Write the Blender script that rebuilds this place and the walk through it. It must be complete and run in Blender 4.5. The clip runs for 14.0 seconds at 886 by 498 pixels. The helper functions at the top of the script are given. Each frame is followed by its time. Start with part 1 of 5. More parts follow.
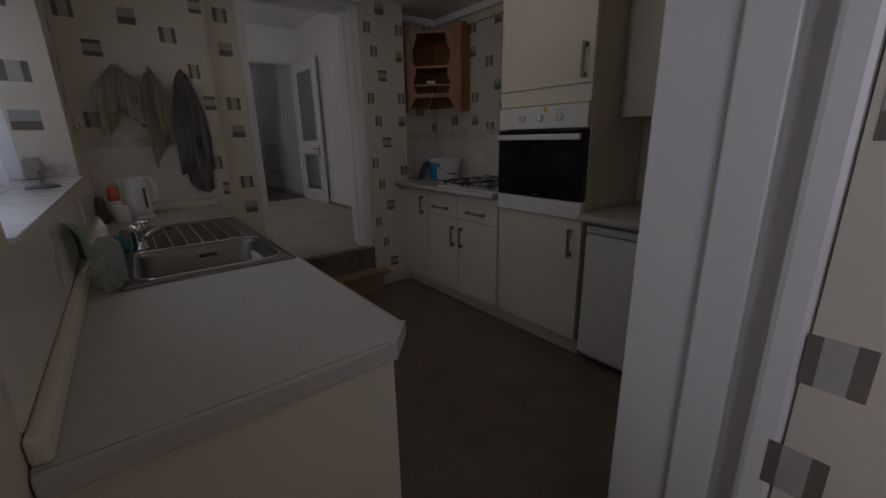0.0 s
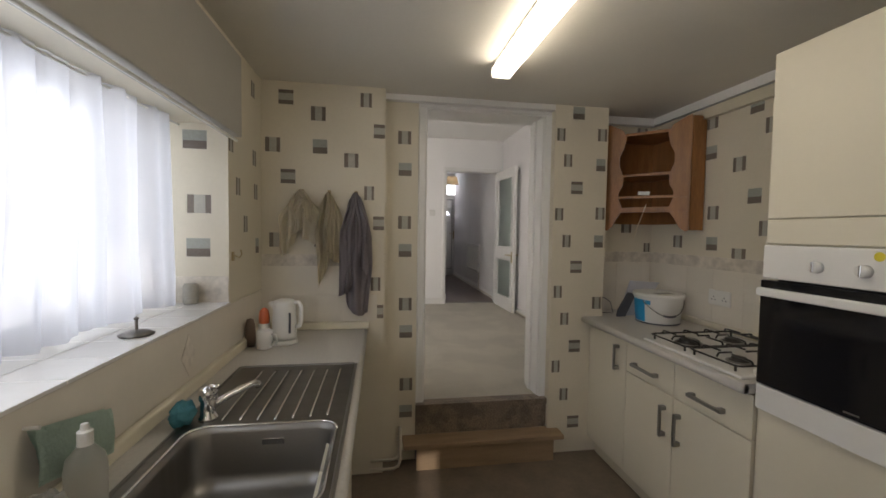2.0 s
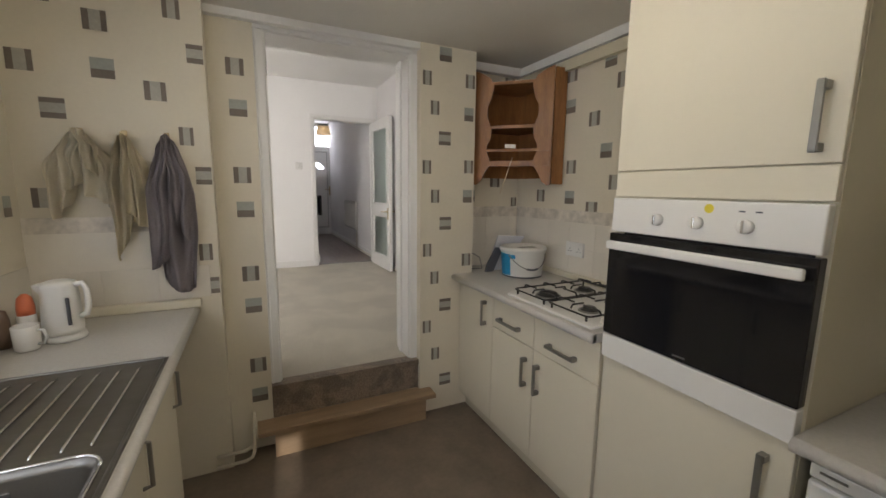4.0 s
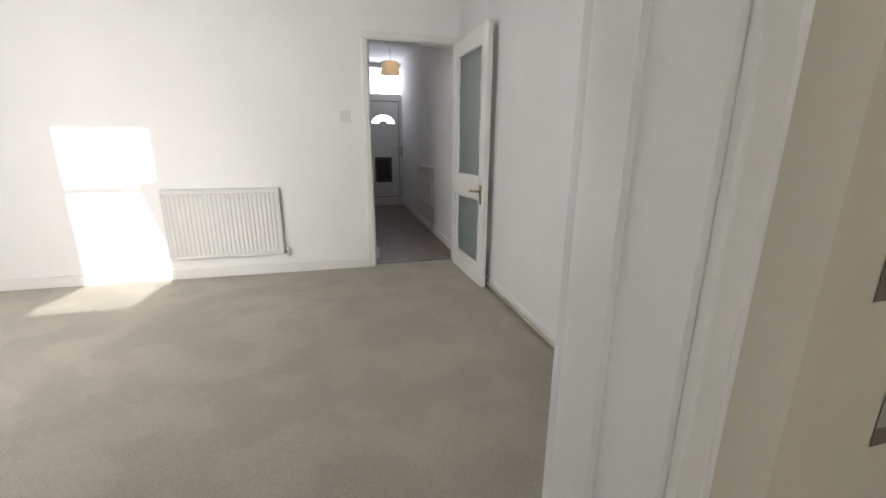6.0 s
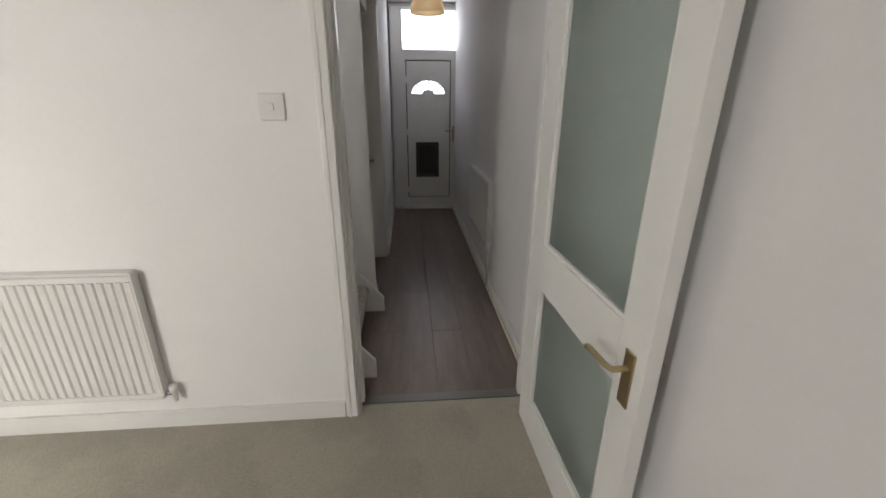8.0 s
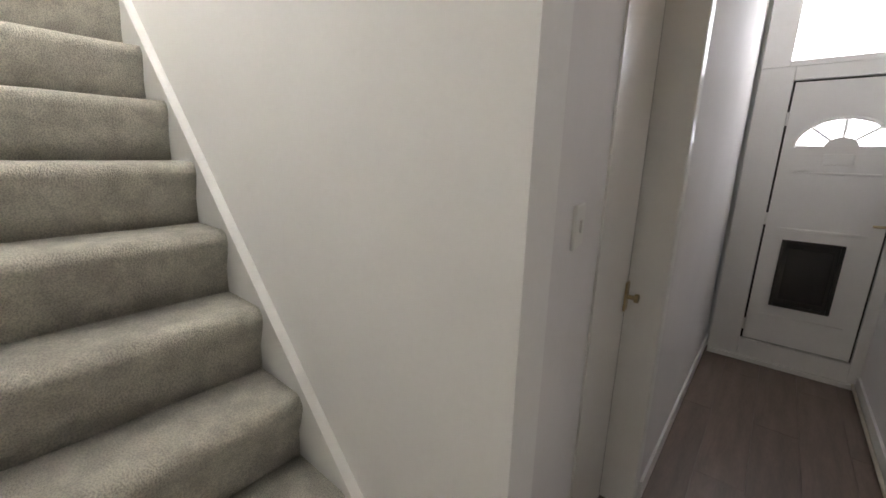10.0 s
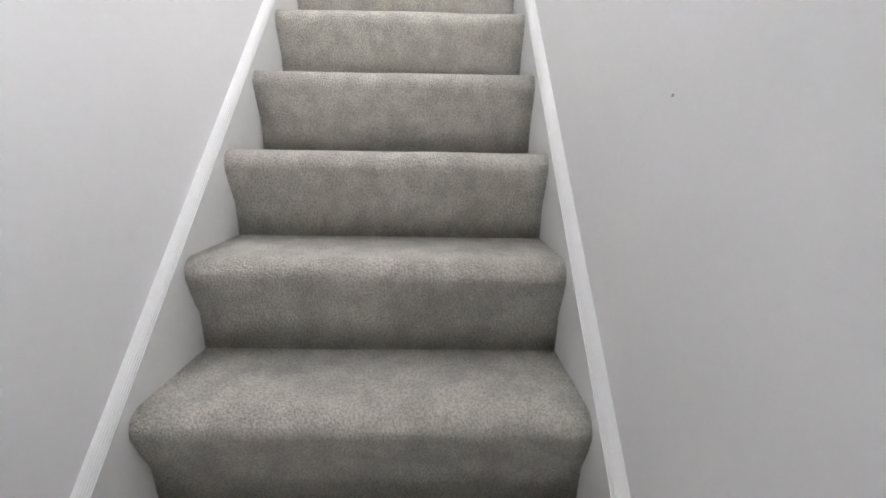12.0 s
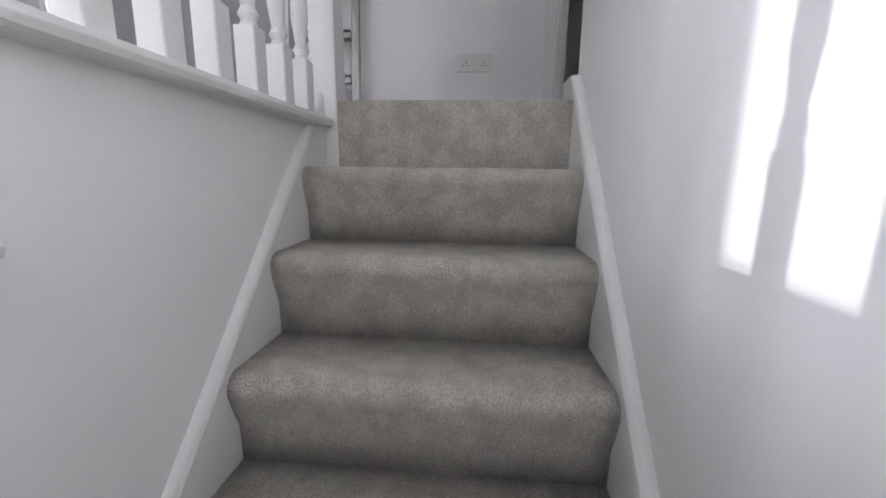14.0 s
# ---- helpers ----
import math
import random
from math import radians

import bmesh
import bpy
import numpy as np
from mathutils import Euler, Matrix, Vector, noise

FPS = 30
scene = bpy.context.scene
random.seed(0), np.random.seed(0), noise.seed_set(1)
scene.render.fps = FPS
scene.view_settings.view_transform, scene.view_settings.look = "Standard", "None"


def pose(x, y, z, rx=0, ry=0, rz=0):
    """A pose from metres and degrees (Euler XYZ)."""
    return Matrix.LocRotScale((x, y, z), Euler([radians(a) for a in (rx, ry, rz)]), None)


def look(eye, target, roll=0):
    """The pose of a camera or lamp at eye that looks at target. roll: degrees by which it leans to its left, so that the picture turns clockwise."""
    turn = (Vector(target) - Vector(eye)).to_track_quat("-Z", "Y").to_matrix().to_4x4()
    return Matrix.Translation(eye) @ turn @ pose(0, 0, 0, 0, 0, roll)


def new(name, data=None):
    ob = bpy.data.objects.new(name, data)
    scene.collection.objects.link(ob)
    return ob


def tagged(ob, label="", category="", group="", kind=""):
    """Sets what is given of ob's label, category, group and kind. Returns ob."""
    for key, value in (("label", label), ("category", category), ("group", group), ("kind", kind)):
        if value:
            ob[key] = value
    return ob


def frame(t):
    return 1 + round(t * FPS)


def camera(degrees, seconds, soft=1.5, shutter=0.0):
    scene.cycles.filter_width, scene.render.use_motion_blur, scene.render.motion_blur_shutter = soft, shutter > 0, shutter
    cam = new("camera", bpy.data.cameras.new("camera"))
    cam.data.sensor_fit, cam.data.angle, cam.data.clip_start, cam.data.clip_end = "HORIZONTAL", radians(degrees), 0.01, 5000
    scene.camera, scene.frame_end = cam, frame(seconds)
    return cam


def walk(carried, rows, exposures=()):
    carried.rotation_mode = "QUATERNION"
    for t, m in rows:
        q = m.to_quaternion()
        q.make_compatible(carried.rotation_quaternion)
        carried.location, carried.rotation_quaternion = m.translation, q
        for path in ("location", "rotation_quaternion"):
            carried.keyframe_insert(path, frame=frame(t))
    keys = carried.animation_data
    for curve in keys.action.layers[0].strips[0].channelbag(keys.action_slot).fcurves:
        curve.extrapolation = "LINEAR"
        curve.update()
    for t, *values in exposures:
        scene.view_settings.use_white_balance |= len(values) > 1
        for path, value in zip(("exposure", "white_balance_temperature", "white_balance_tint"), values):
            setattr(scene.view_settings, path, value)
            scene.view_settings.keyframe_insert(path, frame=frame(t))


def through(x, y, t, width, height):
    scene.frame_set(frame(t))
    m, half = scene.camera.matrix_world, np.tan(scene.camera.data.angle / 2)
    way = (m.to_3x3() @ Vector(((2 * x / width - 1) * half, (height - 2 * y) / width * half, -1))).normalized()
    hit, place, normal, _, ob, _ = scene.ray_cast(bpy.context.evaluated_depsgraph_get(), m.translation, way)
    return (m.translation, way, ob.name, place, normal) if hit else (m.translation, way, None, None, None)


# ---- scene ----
cam = camera(96.2, 14.0, soft=1.6)
PATH = [
    (0, (0.087, -0.078, 1.244), (1.273, 1.439, 0.705), -1.1),
    (0.5, (0.305, 0.228, 1.359), (1.276, 1.93, 0.962), -0.5),
    (1, (0.465, 0.471, 1.414), (0.983, 2.388, 1.178), 0.3),
    (1.5, (0.541, 0.499, 1.421), (0.874, 2.465, 1.27), 0.9),
    (2, (0.573, 0.47, 1.429), (0.887, 2.444, 1.341), 0.9),
    (2.5, (0.573, 0.381, 1.449), (1.125, 2.303, 1.389), 0.7),
    (3, (0.556, 0.355, 1.433), (1.428, 2.153, 1.357), 0.3),
    (5.3, (1.186, 1.79, 1.415), (1.955, 3.539, 0.823), 0.4),
    (5.4, (1.204, 1.899, 1.407), (1.972, 3.645, 0.808), 0.3),
    (5.5, (1.219, 1.997, 1.418), (1.979, 3.751, 0.829), 0.3),
    (6, (1.272, 2.628, 1.474), (1.745, 4.503, 0.966), 0.3),
    (6.5, (1.323, 3.15, 1.598), (1.56, 5.048, 1.016), 0.4),
    (7, (1.45, 3.641, 1.686), (1.657, 5.505, 0.992), 0.4),
    (9.3, (2.071, 6.269, 1.725), (1.658, 8.145, 1.169), -0.6),
    (9.5, (2.055, 6.451, 1.732), (1.396, 8.27, 1.225), -0.0),
    (10, (1.814, 6.82, 1.747), (0.571, 8.315, 1.279), 1.2),
    (10.5, (1.441, 7.036, 1.766), (-0.26, 7.959, 1.263), 1.0),
    (11, (1.117, 7.071, 1.918), (-0.803, 7.441, 1.499), 0.8),
    (11.5, (0.946, 7.044, 2.105), (-0.98, 7.226, 1.598), 1.2),
    (12, (0.746, 7.05, 2.294), (-1.193, 7.083, 1.804), 0.9),
    (12.5, (0.588, 7.042, 2.473), (-1.317, 7.039, 1.866), 1.5),
    (13, (0.426, 7.031, 2.705), (-1.499, 6.953, 2.167), 1.2),
    (13.5, (0.274, 7.049, 2.872), (-1.666, 6.999, 2.39), 0.9),
    (14, (0.133, 7.042, 3.045), (-1.824, 6.871, 2.671), 0.8),
]
walk(cam, [(t, look(eye, target, roll)) for t, eye, target, roll in PATH],
     exposures=[(0, -1.86, 6000, 21), (0.4, -1.30, 6600, 15), (0.8, -0.76, 6800, 14), (1.5, -0.17, 6700, 14), (3.0, 0.16, 6550, 13), (5.3, 0.84, 6330, 13), (5.9, 0.52, 6230, 11), (6.5, 0.08, 6200, 9),
                (7.0, 0.0, 6200, 9), (9.3, 1.02, 6850, 13), (10.0, 1.25, 6800, 11), (10.5, 1.02, 6650, 10), (11.5, 0.56, 6200, 12), (12.5, 0.20, 6000, 15), (13.3, -0.42, 5950, 16), (14.0, -0.96, 5950, 17)])

# ---------------- world, sun, exposure ----------------
SUN_WAY = Vector((0.09, 1.0, -0.35)).normalized()
world = bpy.data.worlds.new("world")
scene.world = world
world.use_nodes = True
sky = world.node_tree.nodes.new("ShaderNodeTexSky")
sky.sky_type = "NISHITA"
sky.sun_disc = False
sky.sun_elevation = math.asin(-SUN_WAY.z)
sky.sun_rotation = math.atan2(-SUN_WAY.x, -SUN_WAY.y)
world.node_tree.links.new(sky.outputs[0], world.node_tree.nodes["Background"].inputs[0])
world.node_tree.nodes["Background"].inputs[1].default_value = 0.15
sun = new("sun", bpy.data.lights.new("sun", "SUN"))
sun.data.energy, sun.data.angle, sun.data.color = 5.0, radians(0.6), (1.0, 0.95, 0.88)
sun.matrix_world = look((0, 0, 12), Vector((0, 0, 12)) + SUN_WAY)


def opening_light(name, centre, towards, width, height, power, colour, spread=170):
    """Sky light that enters by a window, known or assumed."""
    data = bpy.data.lights.new(name, "AREA")
    data.shape, data.size, data.size_y, data.energy, data.color = "RECTANGLE", width, height, power, colour
    data.spread = radians(spread)
    ob = new(name, data)
    ob.matrix_world = look(centre, Vector(centre) + Vector(towards))
    return ob


opening_light("kitchen_window_light", (-0.335, 1.54, 1.49), (1, 0.25, -0.05), 1.4, 0.66, 9.9, (0.86, 0.93, 1.0))
opening_light("rear_window_light", (-0.78, 3.12, 1.95), (0.55, 1, -0.05), 0.66, 1.4, 31, (1.0, 0.975, 0.95))
# Added lamp at an unseen, assumed opening; brightens the back jamb and wallpaper.
opening_light("assumed_back_light", (-0.24, -0.85, 1.5), (1, 0.15, -0.05), 0.85, 0.9, 14, (0.90, 0.90, 1.0))
opening_light("landing_window_light", (0.25, 4.64, 4.28), (0.62, 1, -0.25), 0.9, 0.75, 84, (0.93, 0.95, 1.0), 106)


# ---------------- materials ----------------
def nodes_of(name):
    m = bpy.data.materials.new(name)
    m.use_nodes = True
    nt = m.node_tree
    return m, nt, nt.nodes["Principled BSDF"]


def mat(name, colour, rough=0.5, metal=0.0, vary=0.06, scale=3.0, grain=60.0, bump=0.0, bump_scale=None, stretch=(1, 1, 1), spec=0.5, per_object=0.0, spread=(0.45, 0.95), deep=0.004):
    """A surface with broad variation, fine grain and relief."""
    m, nt, p = nodes_of(name)
    co = nt.nodes.new("ShaderNodeTexCoord")
    mp = nt.nodes.new("ShaderNodeMapping")
    mp.inputs["Scale"].default_value = stretch
    nt.links.new(co.outputs["Object"], mp.inputs[0])
    big = nt.nodes.new("ShaderNodeTexNoise")
    big.inputs["Scale"].default_value, big.inputs["Detail"].default_value = scale, 4
    small = nt.nodes.new("ShaderNodeTexNoise")
    small.inputs["Scale"].default_value, small.inputs["Detail"].default_value = grain, 3
    nt.links.new(mp.outputs[0], big.inputs["Vector"])
    nt.links.new(mp.outputs[0], small.inputs["Vector"])
    mix = nt.nodes.new("ShaderNodeMath")
    mix.operation = "MULTIPLY_ADD"
    mix.inputs[1].default_value = 0.4
    nt.links.new(small.outputs[0], mix.inputs[0])
    nt.links.new(big.outputs[0], mix.inputs[2])
    ramp = nt.nodes.new("ShaderNodeValToRGB")
    ramp.color_ramp.elements[0].position, ramp.color_ramp.elements[1].position = spread
    ramp.color_ramp.elements[0].color = (*[c * (1 - vary) for c in colour], 1)
    ramp.color_ramp.elements[1].color = (*[min(1, c * (1 + vary)) for c in colour], 1)
    nt.links.new(mix.outputs[0], ramp.inputs[0])
    out = ramp.outputs[0]
    if per_object:
        info = nt.nodes.new("ShaderNodeObjectInfo")
        hsv = nt.nodes.new("ShaderNodeHueSaturation")
        mr = nt.nodes.new("ShaderNodeMapRange")
        mr.inputs[3].default_value, mr.inputs[4].default_value = 1 - per_object, 1 + per_object
        nt.links.new(info.outputs["Random"], mr.inputs[0])
        nt.links.new(mr.outputs[0], hsv.inputs["Value"])
        nt.links.new(out, hsv.inputs["Color"])
        out = hsv.outputs[0]
    nt.links.new(out, p.inputs["Base Color"])
    p.inputs["Roughness"].default_value, p.inputs["Metallic"].default_value = rough, metal
    p.inputs["Specular IOR Level"].default_value = spec
    if bump:
        b = nt.nodes.new("ShaderNodeBump")
        b.inputs["Strength"].default_value, b.inputs["Distance"].default_value = bump, deep
        src = small
        if bump_scale:
            src = nt.nodes.new("ShaderNodeTexNoise")
            src.inputs["Scale"].default_value, src.inputs["Detail"].default_value = bump_scale, 4
            nt.links.new(mp.outputs[0], src.inputs["Vector"])
        nt.links.new(src.outputs[0], b.inputs["Height"])
        nt.links.new(b.outputs[0], p.inputs["Normal"])
    return m


def carpet_mat(name, colour, blotch, size, tuft, low=0.44, high=0.58):
    """Cut pile: brushed footmarks with a definite edge, tufts with relief shading in the colour, a fine speckle."""
    m, nt, p = nodes_of(name)
    co = nt.nodes.new("ShaderNodeTexCoord")

    def noise_of(scale, detail, low, high, dark, light):
        n = nt.nodes.new("ShaderNodeTexNoise")
        n.inputs["Scale"].default_value, n.inputs["Detail"].default_value = scale, detail
        nt.links.new(co.outputs["Object"], n.inputs["Vector"])
        r = nt.nodes.new("ShaderNodeMapRange")
        r.interpolation_type = "SMOOTHSTEP"
        for k, v in enumerate((low, high, dark, light)):
            r.inputs[k + 1].default_value = v
        nt.links.new(n.outputs[0], r.inputs[0])
        return n, r
    marks = noise_of(size, 5, low, high, 1 - blotch, 1 + blotch * 0.25)
    wear = noise_of(size * 0.3, 2, 0.35, 0.65, 0.95, 1.05)
    # Colour follows the bump: tips lighter, hollows darker, as painted relief shading.
    tufts = noise_of(tuft, 3, 0.36, 0.62, 0.80, 1.14)
    a = nt.nodes.new("ShaderNodeMath")
    b = nt.nodes.new("ShaderNodeMath")
    a.operation = b.operation = "MULTIPLY"
    nt.links.new(marks[1].outputs[0], a.inputs[0])
    nt.links.new(wear[1].outputs[0], a.inputs[1])
    nt.links.new(a.outputs[0], b.inputs[0])
    nt.links.new(tufts[1].outputs[0], b.inputs[1])
    c = nt.nodes.new("ShaderNodeVectorMath")
    c.operation = "SCALE"
    c.inputs[0].default_value = colour
    nt.links.new(b.outputs[0], c.inputs["Scale"])
    nt.links.new(c.outputs[0], p.inputs["Base Color"])
    bump = nt.nodes.new("ShaderNodeBump")
    bump.inputs["Strength"].default_value, bump.inputs["Distance"].default_value = 1.0, 0.008
    nt.links.new(tufts[0].outputs[0], bump.inputs["Height"])
    nt.links.new(bump.outputs[0], p.inputs["Normal"])
    p.inputs["Roughness"].default_value, p.inputs["Specular IOR Level"].default_value = 1.0, 0.1
    p.inputs["Sheen Weight"].default_value, p.inputs["Sheen Roughness"].default_value = 0.25, 0.6
    return m


def glow_mat(name, colour, strength):
    m, nt, p = nodes_of(name)
    p.inputs["Base Color"].default_value = (*colour, 1)
    p.inputs["Emission Color"].default_value = (*colour, 1)
    p.inputs["Emission Strength"].default_value = strength
    return m


def cloth_mat(name, colour, through):
    """Thin cloth: part lets light pass, part scatters it."""
    m, nt, p = nodes_of(name)
    p.inputs["Base Color"].default_value = (*colour, 1)
    p.inputs["Roughness"].default_value = 0.9
    tl = nt.nodes.new("ShaderNodeBsdfTranslucent")
    tl.inputs[0].default_value = (*colour, 1)
    tr = nt.nodes.new("ShaderNodeBsdfTransparent")
    a = nt.nodes.new("ShaderNodeMixShader")
    b = nt.nodes.new("ShaderNodeMixShader")
    a.inputs[0].default_value, b.inputs[0].default_value = 0.65, through
    nt.links.new(p.outputs[0], a.inputs[1])
    nt.links.new(tl.outputs[0], a.inputs[2])
    nt.links.new(a.outputs[0], b.inputs[1])
    nt.links.new(tr.outputs[0], b.inputs[2])
    nt.links.new(b.outputs[0], nt.nodes["Material Output"].inputs[0])
    return m


def glass_mat(name, rough, colour=(1, 1, 1)):
    m, nt, p = nodes_of(name)
    p.inputs["Base Color"].default_value = (*colour, 1)
    p.inputs["Transmission Weight"].default_value = 1.0
    p.inputs["Roughness"].default_value = rough
    p.inputs["IOR"].default_value = 1.3
    return m


PAPER = mat("cream_wallpaper", (0.68, 0.625, 0.505), 0.6, vary=0.04, bump=0.08)
MOTIF_DARK = mat("motif_taupe", (0.17, 0.14, 0.115), 0.6, vary=0.25, grain=90)
MOTIF_GREY = mat("motif_grey", (0.34, 0.35, 0.31), 0.6, vary=0.2, grain=90)
MOTIF_PALE = mat("motif_pale", (0.40, 0.385, 0.33), 0.6, vary=0.2, grain=90)
WHITE_WALL = mat("white_emulsion", (0.85, 0.84, 0.82), 0.7, vary=0.025, scale=1.5, bump=0.06, bump_scale=25)
WHITE_GLOSS = mat("white_gloss_paint", (0.80, 0.79, 0.76), 0.3, vary=0.03, bump=0.05, bump_scale=12)
HALL_GLOSS = mat("white_silk_paint", (0.76, 0.74, 0.73), 0.72, vary=0.03, bump=0.10, bump_scale=6, spec=0.25)
CEIL = mat("ceiling_paint", (0.72, 0.69, 0.62), 0.8, vary=0.03, bump=0.25, bump_scale=45)
UNIT = mat("ivory_laminate", (0.71, 0.66, 0.53), 0.42, vary=0.02)
UNIT_SIDE = mat("ivory_carcass", (0.62, 0.57, 0.44), 0.5, vary=0.03)
WORKTOP = mat("speckled_worktop", (0.51, 0.49, 0.455), 0.4, vary=0.06, scale=90, grain=500)
TILE = mat("cream_tile", (0.73, 0.685, 0.60), 0.22, vary=0.03, scale=7, per_object=0.015)
TILE_BORDER = mat("marbled_border_tile", (0.60, 0.55, 0.475), 0.3, vary=0.26, scale=16, grain=50)
SILL_TILE = mat("white_sill_tile", (0.74, 0.73, 0.70), 0.12, vary=0.04, scale=9, per_object=0.05)
VINYL = mat("brown_vinyl_floor", (0.175, 0.138, 0.103), 0.5, vary=0.22, scale=6, grain=40, bump=0.1)
CARPET = carpet_mat("beige_carpet", (0.49, 0.449, 0.362), 0.10, 3.4, 330.0)
STAIR_CARPET = carpet_mat("grey_stair_carpet", (0.60, 0.565, 0.475), 0.15, 18.0, 260.0, 0.38, 0.60)
# Worn step carpet; the dark tone also paints the shade under a skirting.
DARK_CARPET_AND_GAP = carpet_mat("worn_carpet_and_gap_shade", (0.215, 0.165, 0.12), 0.3, 8.0, 120.0)
STEP_WOOD = mat("bare_plywood", (0.31, 0.215, 0.13), 0.6, vary=0.2, scale=3, grain=40, stretch=(1, 8, 8))
LAMINATE = mat("brown_oak_laminate", (0.185, 0.140, 0.115), 0.36, vary=0.22, scale=4, grain=30, stretch=(5, 0.8, 5), per_object=0.07)
STEEL = mat("brushed_steel", (0.25, 0.238, 0.222), 0.40, 1.0, vary=0.08, grain=200, stretch=(1, 12, 1))
CHROME = mat("chrome", (0.75, 0.75, 0.75), 0.12, 1.0, vary=0.02)
HANDLE = mat("satin_grey_handle", (0.27, 0.26, 0.235), 0.38, 0.7, vary=0.05)
BRASS = mat("aged_brass", (0.50, 0.40, 0.24), 0.3, 1.0, vary=0.1)
BLACK_GLASS = mat("black_oven_glass", (0.010, 0.010, 0.012), 0.06, vary=0.05)
BLACK = mat("black_enamel", (0.018, 0.017, 0.016), 0.35, vary=0.2)
ENAMEL = mat("white_enamel", (0.76, 0.75, 0.72), 0.25, vary=0.02)
PLASTIC = mat("white_plastic", (0.74, 0.73, 0.69), 0.35, vary=0.03)
PINE = mat("stained_pine", (0.30, 0.135, 0.045), 0.36, vary=0.28, scale=3.5, grain=28, stretch=(6, 6, 1))
# Near-black stands in for the shade inside gaps and closed cavities.
SHADOW_GAP = mat("gap_shade", (0.05, 0.045, 0.04), 0.8)
NET = cloth_mat("white_net", (0.57, 0.575, 0.61), 0.08)
FROSTED = glass_mat("frosted_glass", 0.55, (0.80, 0.87, 0.84))
CLEAR = glass_mat("clear_glass", 0.02)
# Glass emits by itself, in place of the daylight behind the front door.
GLOWING_FAN_GLASS = glow_mat("glowing_obscure_glass", (0.88, 0.91, 1.0), 3.6)
TUBE = glow_mat("tube_diffuser", (1.0, 0.92, 0.76), 8.5)
BULB = glow_mat("warm_bulb", (1.0, 0.83, 0.60), 4.0)
SHADE = cloth_mat("cream_lampshade", (0.93, 0.80, 0.60), 0.04)
TOWEL_CREAM = mat("cream_towelling", (0.86, 0.79, 0.63), 1.0, vary=0.10, grain=150, bump=0.25, bump_scale=260, spec=0.1)
TOWEL_OLIVE = mat("olive_towelling", (0.76, 0.68, 0.50), 1.0, vary=0.12, grain=150, bump=0.25, bump_scale=260, spec=0.1)
TOWEL_GREY = mat("grey_towelling", (0.37, 0.335, 0.345), 1.0, vary=0.2, grain=150, bump=0.3, bump_scale=260, spec=0.1)
TEAL = mat("teal_cloth", (0.055, 0.20, 0.24), 0.95, vary=0.2, grain=150, bump=0.6, bump_scale=200)
MINT = mat("mint_cloth", (0.46, 0.58, 0.50), 0.95, vary=0.15, grain=120, bump=0.6, bump_scale=150)
ORANGE = mat("orange_plastic", (0.62, 0.16, 0.07), 0.35)
BLUE = mat("blue_print", (0.02, 0.27, 0.52), 0.35)
GREYPL = mat("dark_grey_plastic", (0.09, 0.095, 0.11), 0.4)
SOAP = cloth_mat("cloudy_plastic", (0.62, 0.62, 0.58), 0.45)
COPPER = mat("painted_pipe", (0.60, 0.55, 0.45), 0.4)
PELMET = mat("grey_board", (0.40, 0.385, 0.345), 0.6, vary=0.04)
RENDER = mat("outside_render", (0.62, 0.60, 0.57), 0.9, vary=0.1, bump=0.3)
PAVING = mat("outside_paving", (0.30, 0.29, 0.27), 0.9, vary=0.2, bump=0.3)


# ---------------- mesh helpers ----------------
def box(bm, x0, y0, z0, x1, y1, z1, bevel=0.0, segments=2):
    geom = bmesh.ops.create_cube(bm, size=1.0, matrix=Matrix.Translation(((x0 + x1) / 2, (y0 + y1) / 2, (z0 + z1) / 2))
                                 @ Matrix.Diagonal((abs(x1 - x0), abs(y1 - y0), abs(z1 - z0), 1)))
    if bevel:
        vs = geom["verts"]
        es = list({e for v in vs for e in v.link_edges})
        bmesh.ops.bevel(bm, geom=es, offset=bevel, segments=segments, affect="EDGES", profile=0.5)
    return bm


def cyl(bm, a, b, r0, r1=None, n=20):
    a, b = Vector(a), Vector(b)
    d = b - a
    m = Matrix.Translation((a + b) / 2) @ d.to_track_quat("Z", "Y").to_matrix().to_4x4()
    bmesh.ops.create_cone(bm, cap_ends=True, segments=n, radius1=r0, radius2=r0 if r1 is None else r1, depth=d.length, matrix=m)
    return bm


def lathe(bm, profile, centre, n=24, axis=None):
    """Turns a profile of (radius, height) round the upright axis through centre."""
    m = Matrix.Translation(centre) @ (axis or Matrix())
    rings = []
    for r, z in profile:
        rings.append([bm.verts.new(m @ Vector((r * math.cos(2 * math.pi * i / n), r * math.sin(2 * math.pi * i / n), z))) for i in range(n)])
    for lo, hi in zip(rings, rings[1:]):
        for i in range(n):
            bm.faces.new((lo[i], lo[(i + 1) % n], hi[(i + 1) % n], hi[i]))
    if profile[0][0] > 0.0005:
        bm.faces.new(rings[0][::-1])
    if profile[-1][0] > 0.0005:
        bm.faces.new(rings[-1])
    return bm


